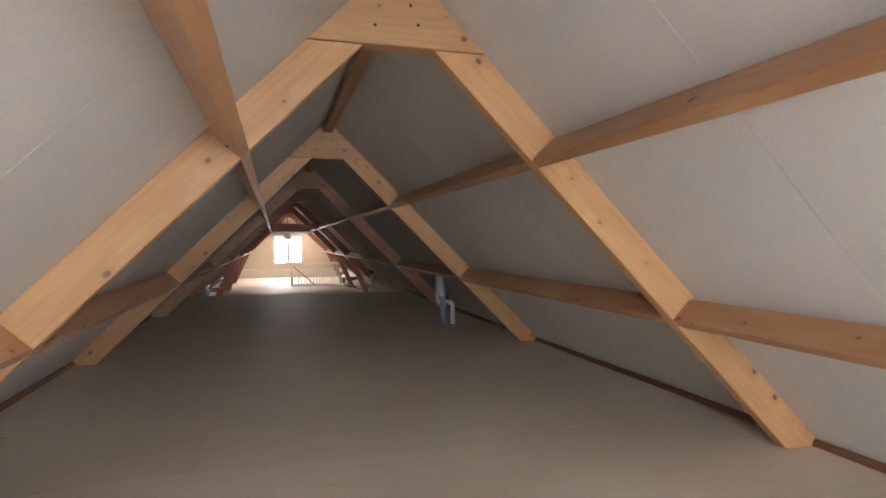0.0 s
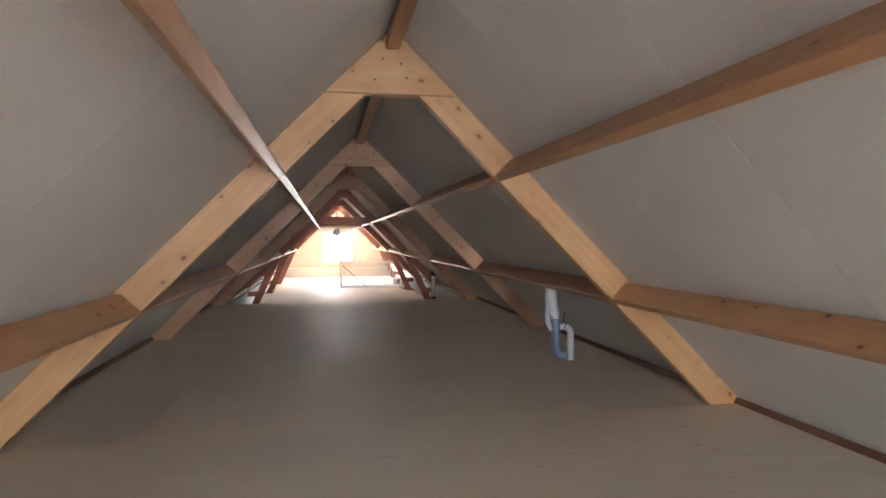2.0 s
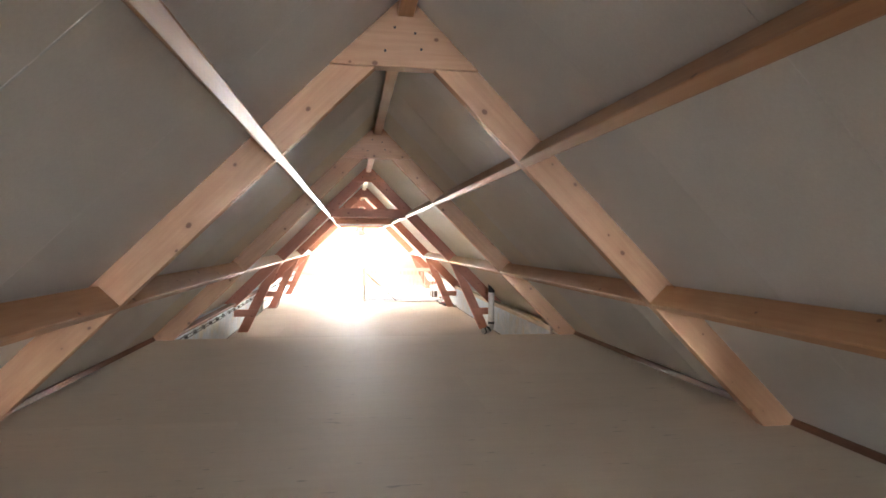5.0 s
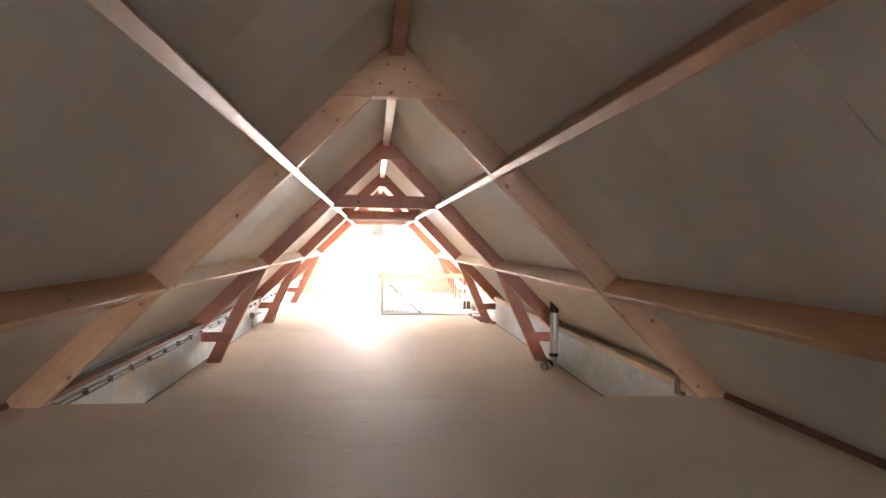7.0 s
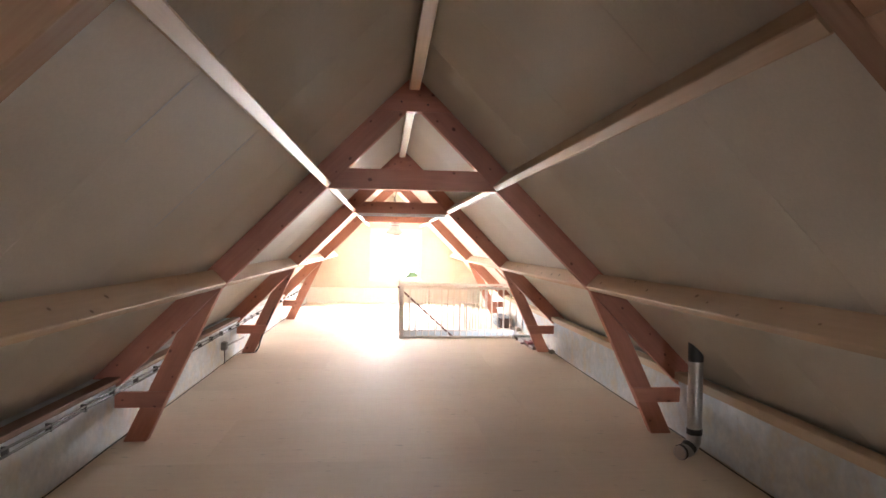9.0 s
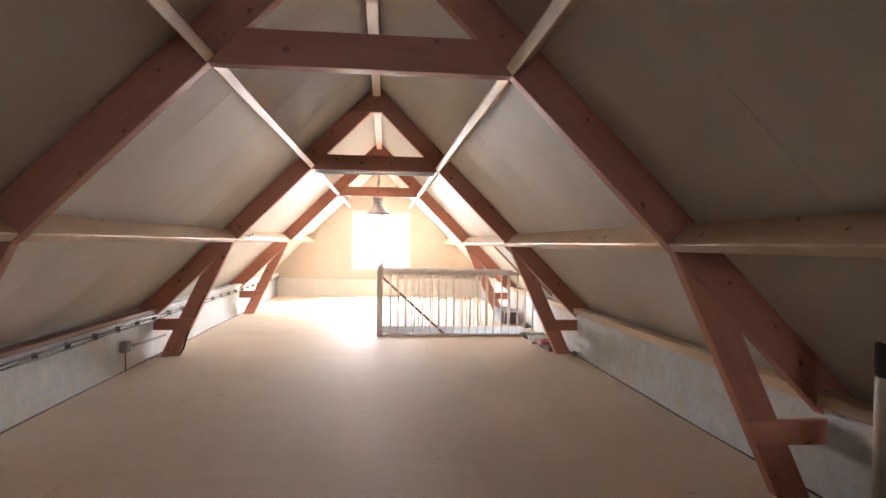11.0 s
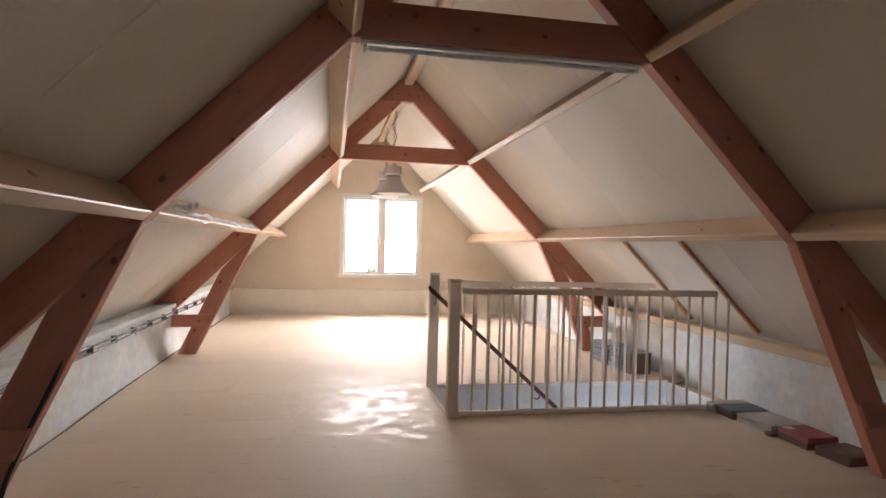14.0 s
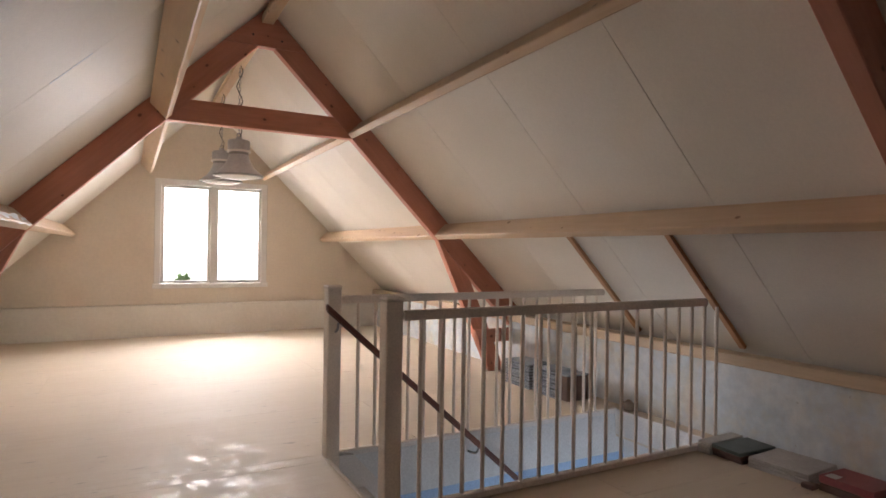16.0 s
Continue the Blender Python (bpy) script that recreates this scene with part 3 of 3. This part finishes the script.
for x in (0.08, 1.1, 1.8):
    z = 0.915 - 0.9 * x
    part("bracket", tube(B(), arc((x, 22.37, z), (x, 22.37, z - 0.05), (x, HY1 - (0.006 if x > 0.2 else 0.09), z - 0.06)), 0.008, 8), CABLE, grip, smooth=True)

# ---- battens under the roof ----
for y in (21.54, 22.495):
    deep = 0.03
    q = [(1.90, z_out(1.90)), (2.775, z_out(2.775)), (2.775 - deep * 0.7, z_out(2.775) - deep * 0.7), (1.90 - deep * 0.7, z_out(1.90) - deep * 0.7)]
    tagged(part("roof_batten", bevelled(prism(B(), q, y - 0.022, y + 0.022), 0.003), WOOD_PURLIN, turn=grain_along(1, ANGLE)), "thin brown batten nailed up the roof slope", "batten", "roof battens")

# ---- pendant lamps ----
def pendant(y, drop):
    z = 2.06 - drop
    lamp = thing("pendant_lamp", (-0.02, y, z + 0.55), "grey enamelled bell-shaped industrial pendant lamp on a chain", "pendant lamp", "pendant lamps")
    prof = [(0.25, 0.0), (0.255, 0.012), (0.235, 0.032), (0.185, 0.075), (0.145, 0.125), (0.118, 0.18), (0.10, 0.235), (0.092, 0.265), (0.087, 0.262), (0.095, 0.232), (0.112, 0.178), (0.138, 0.122), (0.178, 0.07), (0.228, 0.028), (0.246, 0.004), (0.25, 0.0)]
    shade = part("shade", lathe(B(), prof, (-0.02, y, z)), LAMP_GREY, lamp, smooth=True)
    part("rim", lathe(B(), [(0.248, -0.006), (0.262, 0.002), (0.259, 0.014), (0.246, 0.012), (0.248, -0.006)], (-0.02, y, z)), CABLE, shade, "dark rim wire", smooth=True)
    part("cover_glass", lathe(B(), [(0.001, -0.03), (0.12, -0.024), (0.21, -0.008), (0.243, 0.006), (0.23, 0.014), (0.001, -0.015)], (-0.02, y, z)), PAINT, lamp, "milky white cover glass", smooth=True)
    part("gear_housing", bevelled(lathe(B(), [(0.001, 0.268), (0.112, 0.270), (0.116, 0.28), (0.116, 0.375), (0.106, 0.392), (0.04, 0.398), (0.03, 0.43), (0.001, 0.432)], (-0.02, y, z)), 0.001), LAMP_GREY, lamp, smooth=True)
    part("clamp_band", lathe(B(), [(0.113, 0.262), (0.124, 0.262), (0.124, 0.282), (0.113, 0.282), (0.113, 0.262)], (-0.02, y, z)), PAINT, lamp, "pale clamping band", smooth=True)
    part("neck_ring", lathe(B(), [(0.088, 0.235), (0.104, 0.235), (0.101, 0.258), (0.088, 0.258), (0.088, 0.235)], (-0.02, y, z)), CABLE, lamp, "dark neck ring", smooth=True)
    part("hook", tube(B(), [(-0.02 + 0.022 * math.cos(a), y, z + 0.445 + 0.026 * math.sin(a)) for a in np.linspace(-1.2, 4.3, 12)], 0.005, 8), CABLE, lamp, smooth=True)
    links = B()
    k = int((3.27 - (z + 0.47)) / 0.042)
    for i in range(k):
        c = z + 0.482 + i * 0.042
        ax, ay = (0.011, 0.0) if i % 2 else (0.0, 0.011)
        tube(links, [(-0.02 + ax * math.cos(a), y + ay * math.cos(a), c + 0.027 * math.sin(a)) for a in np.linspace(0, 2 * math.pi, 11)], 0.0035, 6, False)
    part("chain", links, CABLE, lamp)
    cord = [(-0.02 + 0.03 * math.sin(i * 1.1), y - 0.012 * math.cos(i * 0.9), z + 0.42 + (3.26 - z - 0.42) * i / 14) for i in range(15)]
    part("cord", tube(B(), cord, 0.0045, 6), RUBBER, lamp, smooth=True)
    return lamp


pendant(25.55, 0.0)
pendant(26.9, -0.07)

# ---- strip light under a collar beam ----
strip = thing("strip_light", (0, 20.04, 2.34), "unlit white fluorescent batten under a collar beam", "strip light")
part("batten_body", bevelled(box(B(), (-0.76, 20.012, 2.318), (0.76, 20.07, 2.338)), 0.004), PAINT, strip)
part("fluorescent_tube", tube(B(), [(-0.72, 20.034, 2.300), (0.72, 20.034, 2.300)], 0.0135, 14), PVC_WHITE, strip, smooth=True)
for x in (-0.745, 0.725):
    part("lamp_holder", bevelled(box(B(), (x, 20.018, 2.284), (x + 0.02, 20.056, 2.319)), 0.003), PAINT, strip)

# ---- plastic drain pipes ----
vent = thing("drain_vent", (2.08, 4.80, STEP_Z), "white and blue-grey plastic drain pipes rising from the floor", "drain pipe")
z0 = STEP_Z
part("stub_pipe", tube(B(), [(2.18, 4.76, z0), (2.18, 4.76, z0 + 0.27), *arc((2.18, 4.76, z0 + 0.28), (2.18, 4.76, z0 + 0.36), (2.11, 4.77, z0 + 0.365)), (2.06, 4.78, z0 + 0.365)], 0.037, 18), PVC_WHITE, vent, "white bent pipe", smooth=True)
part("riser_pipe", tube(B(), [(2.025, 4.80, z0 + 0.10), (2.02, 4.81, z0 + 0.49)], 0.043, 20), PVC_BLUE, vent, "blue-grey pipe", smooth=True)
part("floor_elbow", tube(B(), [(2.025, 4.80, z0 + 0.15), *arc((2.025, 4.80, z0 + 0.13), (2.025, 4.80, z0 + 0.05), (2.09, 4.79, z0 + 0.047)), (2.125, 4.78, z0 + 0.047)], 0.047, 18), PVC_BLUE, vent, "blue-grey elbow", smooth=True)
part("collar", lathe(B(), [(0.001, 0.46), (0.05, 0.46), (0.053, 0.475), (0.053, 0.525), (0.046, 0.54), (0.001, 0.54)], (2.018, 4.81, z0), 24), PVC_WHITE, vent, "white socket", smooth=True)
part("upper_pipe", tube(B(), [(1.99, 4.83, z0 + 0.51), (1.98, 4.84, z0 + 0.80)], 0.068, 24), PVC_WHITE, vent, "wide white pipe", smooth=True)
part("upper_socket", tube(B(), [(1.99, 4.83, z0 + 0.505), (1.989, 4.83, z0 + 0.58)], 0.077, 24), PVC_WHITE, vent, "wide white socket", smooth=True)
part("side_branch", tube(B(), [(1.935, 4.83, z0 + 0.55), (1.94, 4.83, z0 + 0.40), (1.98, 4.82, z0 + 0.33)], 0.03, 14), PVC_WHITE, vent, "white branch", smooth=True)
part("strap", tube(B(), [(2.095 + 0.012 * math.sin(3 * a), 4.76 + 0.05 * math.cos(a), z0 + 0.385 + 0.055 * math.sin(a)) for a in np.linspace(0, 2 * math.pi, 20)], 0.005, 6, False), RUBBER, vent, "black strap")
part("strap_end", tube(B(), [(2.08, 4.75, z0 + 0.43), (2.095, 4.73, z0 + 0.50), (2.10, 4.74, z0 + 0.53)], 0.006, 6), RUBBER, vent, "black strap end")

# ---- steel flue ----
FX, FY, FTOP = 2.478, 15.02, 0.845
flue = thing("flue_pipe", (FX, FY, 0), "galvanised flue pipe with a floor bend and black angled cap", "flue pipe")
part("shaft", tube(B(), [(FX, FY, 0.24), (FX, FY, FTOP)], 0.062, 28), STEEL, flue, smooth=True)
part("bend", tube(B(), [(FX, FY, 0.25), (FX, FY, 0.215), *arc((FX, FY, 0.20), (FX, FY, 0.085), (FX - 0.10, FY - 0.05, 0.072), 8)], 0.061, 28), STEEL, flue, smooth=True)
part("mouth", tube(B(), [(FX - 0.09, FY - 0.046, 0.074), (FX - 0.185, FY - 0.09, 0.068)], 0.060, 28), STEEL, flue, smooth=True)
for p, q in (((FX, FY, 0.20), (FX, FY, 0.252)), ((FX - 0.055, FY - 0.028, 0.105), (FX - 0.085, FY - 0.043, 0.083)), ((FX - 0.15, FY - 0.074, 0.071), (FX - 0.168, FY - 0.083, 0.07))):
    part("joint_band", tube(B(), [p, q], 0.0655, 28), RUBBER, flue, "black joint band", smooth=True)
part("seam_band", tube(B(), [(FX, FY, 0.80), (FX, FY, 0.812)], 0.0645, 28), STEEL, flue, smooth=True)
bm = B()
n = 28
low = [bm.verts.new((FX + 0.0645 * math.cos(2 * math.pi * i / n), FY + 0.0645 * math.sin(2 * math.pi * i / n), FTOP - 0.005)) for i in range(n)]
top = [bm.verts.new((v.co.x, v.co.y, z_out(v.co.x) - 0.008)) for v in low]
for i in range(n):
    bm.faces.new((low[i], low[(i + 1) % n], top[(i + 1) % n], top[i]))
bm.faces.new(top)
bm.faces.new(low[::-1])
part("cap", bm, RUBBER, flue, "black slanted cap", smooth=True)

# ---- cables along the west knee wall ----
run = thing("cable_run", (-2.62, 19, 0.47), "two dark grey cables clipped along the knee wall top", "cables")
for k, z in enumerate((0.500, 0.462)):
    pts = [(-2.612 - 0.006 * math.sin(y * 2.1 + k), y, z + 0.006 * math.sin(y * 3.3 + k * 2)) for y in np.linspace(STEP_Y + 0.05, GABLE - 0.12, 130)]
    part("cable", tube(B(), pts, 0.0095, 8), CABLE_DARK, run, smooth=True)
for i in range(33):
    y = STEP_Y + 0.2 + i * 0.487
    part("clip", bevelled(box(B(), (-2.645, y, 0.450), (-2.598, y + 0.018, 0.512)), 0.004), CABLE_DARK, run)
pipe = thing("wall_pipe", (-2.62, 19.3, 0.3), "grey conduit with a box on the knee wall", "conduit")
part("outlet_box", bevelled(box(B(), (-2.66, 19.03, 0.21), (-2.575, 19.15, 0.33)), 0.012, 2), CABLE, pipe)
part("conduit", tube(B(), [(-2.60, 19.13, 0.265), (-2.60, 20.2, 0.225)], 0.014, 10), CABLE, pipe, smooth=True)
part("drop_cable", tube(B(), [(-2.61, 19.08, 0.22), (-2.612, 19.09, 0.12), (-2.608, 19.08, 0.0)], 0.007, 8), RUBBER, pipe, smooth=True)
hose = thing("black_cable", (-2.3, 19.99, 0), "black cable hanging down the inner edge of a truss leg", "cable")
part("cable", tube(B(), [(-2.02, 20.02, 0.86), (-2.10, 20.005, 0.66), (-2.19, 19.985, 0.44), (-2.27, 19.99, 0.24), (-2.30, 19.975, 0.10), (-2.355, 19.97, 0.012)], 0.011, 8), RUBBER, hose, smooth=True)
tagged(part("black_cable", tube(B(), [(-2.36, 19.97, 0.008), (-2.5, 19.93, 0.008), (-2.585, 19.9, 0.010), (-2.6, 19.75, 0.008)], 0.0045, 8), RUBBER, smooth=True), "black cable lying on the floor by a truss foot", "cable")

# Thin black line along the foot of both knee walls.
for side in (1, -1):
    pts = [(side * (2.628 + 0.008 * math.sin(y * 1.7)), y, 0.004 + 0.004 * math.sin(y * 2.9)) for y in np.linspace(STEP_Y, 21.55 if side > 0 else GABLE - 0.15, 90)]
    tagged(part("edge_strip", tube(B(), pts, 0.007, 6), RUBBER, smooth=True), "thin black strip along the joint of floor and knee wall", "sealing strip", kind="structure")

# ---- foil and bracket on the purlin ----
bracket = thing("metal_bracket", (-1.70, 20.40, 1.50), "crumpled bright metal bracket resting on the purlin", "bracket")
for k, (dx, dy, a) in enumerate(((0.0, 0.0, 20), (0.03, 0.06, -35), (0.05, 0.12, 50))):
    m = pose(-1.685 + dx * 0.5, 20.37 + dy, 1.478 + 0.012 * k, 12 * k, 20 - 8 * k, a)
    bm = box(B(), (-0.06, -0.012, -0.002), (0.06, 0.012, 0.002))
    box(bm, (0.056, -0.012, -0.002), (0.06, 0.012, 0.03))
    bm.transform(m)
    part("strap", bm, STEEL if k else PVC_WHITE, bracket)
bm = B()
grid = []
for i in range(80):
    y = 20.5 + 3.62 * i / 79
    row = []
    for k in range(7):
        u = k / 6
        row.append(bm.verts.new((-1.695 - 0.03 * u + 0.014 * noise.noise((y * 5, u * 2, 1)), y, 1.435 + 0.055 * u + 0.022 * noise.noise((y * 4, u * 3, 7)))))
    grid.append(row)
for p, q in zip(grid, grid[1:]):
    for k in range(6):
        bm.faces.new((p[k], q[k], q[k + 1], p[k + 1]))
tagged(part("plastic_sheet", bm, PVC_WHITE, smooth=True), "crumpled white plastic film draped along the purlin", "plastic sheet")

# ---- packages and panels by the east wall ----
def package(x0, x1, y0, y1, h, sheets, material, label, band=None, turn=0.0, category="package"):
    cx, cy = (x0 + x1) / 2, (y0 + y1) / 2
    p = thing("package", (cx, cy, 0), label, category)
    rng = random.Random(int(y0 * 100))
    for i in range(sheets):
        a, b = h * i / sheets, h * (i + 1) / sheets - 0.002
        j = rng.uniform(-0.008, 0.008)
        bm = bevelled(box(B(), (x0 - cx + j, y0 - cy, a), (x1 - cx + j, y1 - cy + j, b)), 0.003)
        bm.transform(pose(cx, cy, 0, 0, 0, turn + rng.uniform(-1, 1)))
        part("sheet", bm, material if not (band and i < sheets - 1) else band, p)
    return p


package(2.25, 2.61, 21.425, 21.508, 0.075, 6, CARD_GREY, "stack of thin grey-white panels on the floor", turn=3)
package(2.28, 2.61, 21.20, 21.415, 0.075, 3, CARD_GREEN, "flat dark green carton on brown packing", CARD_BROWN, -3, "carton")
package(2.30, 2.62, 20.83, 21.18, 0.07, 4, CARD_GREY, "torn grey wrapped pack of panels", turn=3)
package(2.33, 2.60, 20.2, 20.45, 0.06, 2, CARD_BROWN, "dark brown carton lying by the truss foot", None, 4, "carton")
package(2.32, 2.56, 20.50, 20.77, 0.085, 2, CARD_RED, "red and white carton on dark packing", CARD_BROWN, -2, "carton")
tagged(part("label_card", bevelled(box(B(), (2.335, 20.69, 0.0855), (2.40, 20.75, 0.0885)), 0.001), PAINT), "small white label card on the red carton", "card")
tagged(part("wrapping_scrap", bevelled(box(B(), (2.27, 20.775, 0.001), (2.335, 20.845, 0.03)), 0.006), CARD_BROWN), "scrap of dark brown wrapping on the floor", "scrap")
for k, (y0, y1, n, mat) in enumerate(((23.36, 23.76, 9, SLATE), (22.97, 23.30, 9, SLATE))):
    p = thing("panel_stack", (2.40, y0, 0), "stack of ribbed blue-grey ventilation panels", "panel stack", "panel stacks")
    for i in range(n):
        j = 0.006 * math.sin(i * 2.3 + k)
        part("panel", bevelled(box(B(), (2.26 + j, y0 + 0.5 * j, i * 0.027), (2.52 + j, y1, i * 0.027 + 0.015)), 0.003), mat, p)
        if i < n - 1:
            part("spacer", box(B(), (2.285 + j, y0 + 0.02, i * 0.027 + 0.0145), (2.50 + j, y1 - 0.02, i * 0.027 + 0.0275)), RUBBER, p)
# Dark box with lid added to show the stack's near end in shade.
dark = thing("shaded_stack_end", (2.41, 22.9, 0), "dark block for the shaded near end of the panel stacks", "carton")
part("carton", bevelled(box(B(), (2.29, 22.85, 0.0), (2.53, 22.955, 0.215)), 0.006), CARD_BROWN, dark)
part("lid", bevelled(box(B(), (2.285, 22.845, 0.215), (2.535, 22.96, 0.228)), 0.004), SLATE, dark)


def lump(x, y, z, r, seed, material, name, label, category):
    bm = B()
    bmesh.ops.create_icosphere(bm, subdivisions=3, radius=r)
    for v in bm.verts:
        v.co *= 1 + 0.45 * noise.noise(v.co * (1.6 / r) * 0.6 + Vector((seed, 0, 0)))
        v.co.z = max(v.co.z * 0.9, -r * 0.55)
    low = min(v.co.z for v in bm.verts)
    bm.transform(Matrix.Translation((x, y, z - low)))
    tagged(part(name, bm, material, smooth=True), label, category)


lump(2.585, 22.43, 0.006, 0.055, 3, RUBBLE, "plaster_lump", "brownish lump of fallen plaster by the wall", "rubble")
lump(2.585, 19.86, 0.0, 0.05, 14, RUBBLE, "rubble_lump", "dark lump of rubble behind a truss foot", "rubble")

tagged(part("beam_stub", bevelled(box(B(), (2.60, 11.68, 0.48), (2.72, 11.79, 0.628)), 0.008), CARD_BROWN, turn=ALONG_Y), "dark sawn beam end let into the knee wall", "beam end")

# ---- outdoors ----
bm = B()
s = 400.0
bm.faces.new([bm.verts.new(v) for v in ((-s, -s, -5.5), (s, -s, -5.5), (s, s, -5.5), (-s, s, -5.5))])
tagged(part("ground", bm, GRASS), "grass field round the building", "ground", kind="structure")


def tree(x, y, h, r, seed):
    rng = random.Random(seed)
    t = thing("tree", (x, y, -5.5), "leafy green tree seen beyond the window", "tree", "trees outside")
    bm = tube(B(), [(x, y, -5.5), (x + 0.1, y, -5.5 + h * 0.35), (x, y + 0.1, -5.5 + h * 0.7)], 0.22, 10)
    for i in range(7):
        a = rng.uniform(0, 6.28)
        z = -5.5 + h * rng.uniform(0.35, 0.65)
        tube(bm, [(x, y, z), (x + 0.5 * r * math.cos(a), y + 0.5 * r * math.sin(a), z + h * 0.15), (x + 0.8 * r * math.cos(a), y + 0.8 * r * math.sin(a), z + h * 0.22)], 0.07, 6)
    part("trunk", bm, BARK, t)
    vs, fs = [], []
    for i in range(5000):
        d = Vector((rng.gauss(0, 1), rng.gauss(0, 1), rng.gauss(0, 1))).normalized()
        k = rng.uniform(0.45, 1.0) * (1 + 0.35 * noise.noise(d * 2.2 + Vector((seed, 0, 0))))
        c = Vector((x, y, -5.5 + h * 0.68)) + Vector((d.x * r * k, d.y * r * k, d.z * h * 0.34 * k))
        u = Vector((rng.gauss(0, 1), rng.gauss(0, 1), rng.gauss(0, 1))).normalized() * 0.16
        w = u.orthogonal().normalized() * 0.09
        b = len(vs)
        vs += [c - u, c + w, c + u, c - w]
        fs.append((b, b + 1, b + 2, b + 3))
    me = bpy.data.meshes.new("crown")
    me.from_pydata(vs, [], fs)
    me.materials.append(LEAF)
    ob = new("crown", me)
    ob.parent = t
    ob.matrix_basis = WHERE[t].inverted()


lfn, lfl = LEAF.node_tree.nodes, LEAF.node_tree.links
glow, both = lfn.new("ShaderNodeBsdfTranslucent"), lfn.new("ShaderNodeMixShader")
glow.inputs["Color"].default_value = (0.34, 0.50, 0.22, 1.0)
both.inputs["Fac"].default_value = 0.6
lfl.new(lfn["Principled BSDF"].outputs[0], both.inputs[1])
lfl.new(glow.outputs[0], both.inputs[2])
lfl.new(both.outputs[0], lfn["Material Output"].inputs["Surface"])
tree(1.9, 58.0, 4.9, 0.8, 4)

SKYGLOW = bpy.data.materials.new("bright_overcast_sky")
SKYGLOW.use_nodes = True
kn = SKYGLOW.node_tree.nodes
kn["Principled BSDF"].inputs["Base Color"].default_value = (0.8, 0.8, 0.8, 1.0)
kn["Principled BSDF"].inputs["Emission Color"].default_value = (1.0, 0.985, 0.96, 1.0)
kn["Principled BSDF"].inputs["Emission Strength"].default_value = 5.0
for y in (62.0, -45.0):
    bm = B()
    bm.faces.new([bm.verts.new(v) for v in ((-40, y, -5.4), (40, y, -5.4), (40, y, 24), (-40, y, 24))])
    tagged(part("backdrop", bm, SKYGLOW), "plain bright hazy sky beyond the window", "sky", kind="structure")

# ---- floor sheets ----
floor_sheets(floor_upper, -2.95, 2.95, REAR - 0.3, STEP_Y, STEP_Z, CHIP, STEP_Y)
for x0, x1, y0, y1 in ((-2.95, 2.95, STEP_Y - 0.10, HY0), (-2.95, 2.95, HY1, GABLE + 0.3), (-2.95, HX0, HY0, HY1), (HX1, 2.95, HY0, HY1)):
    floor_sheets(floor_lower, x0, x1, y0, y1, 0.0, CHIP_PALE, STEP_Y)
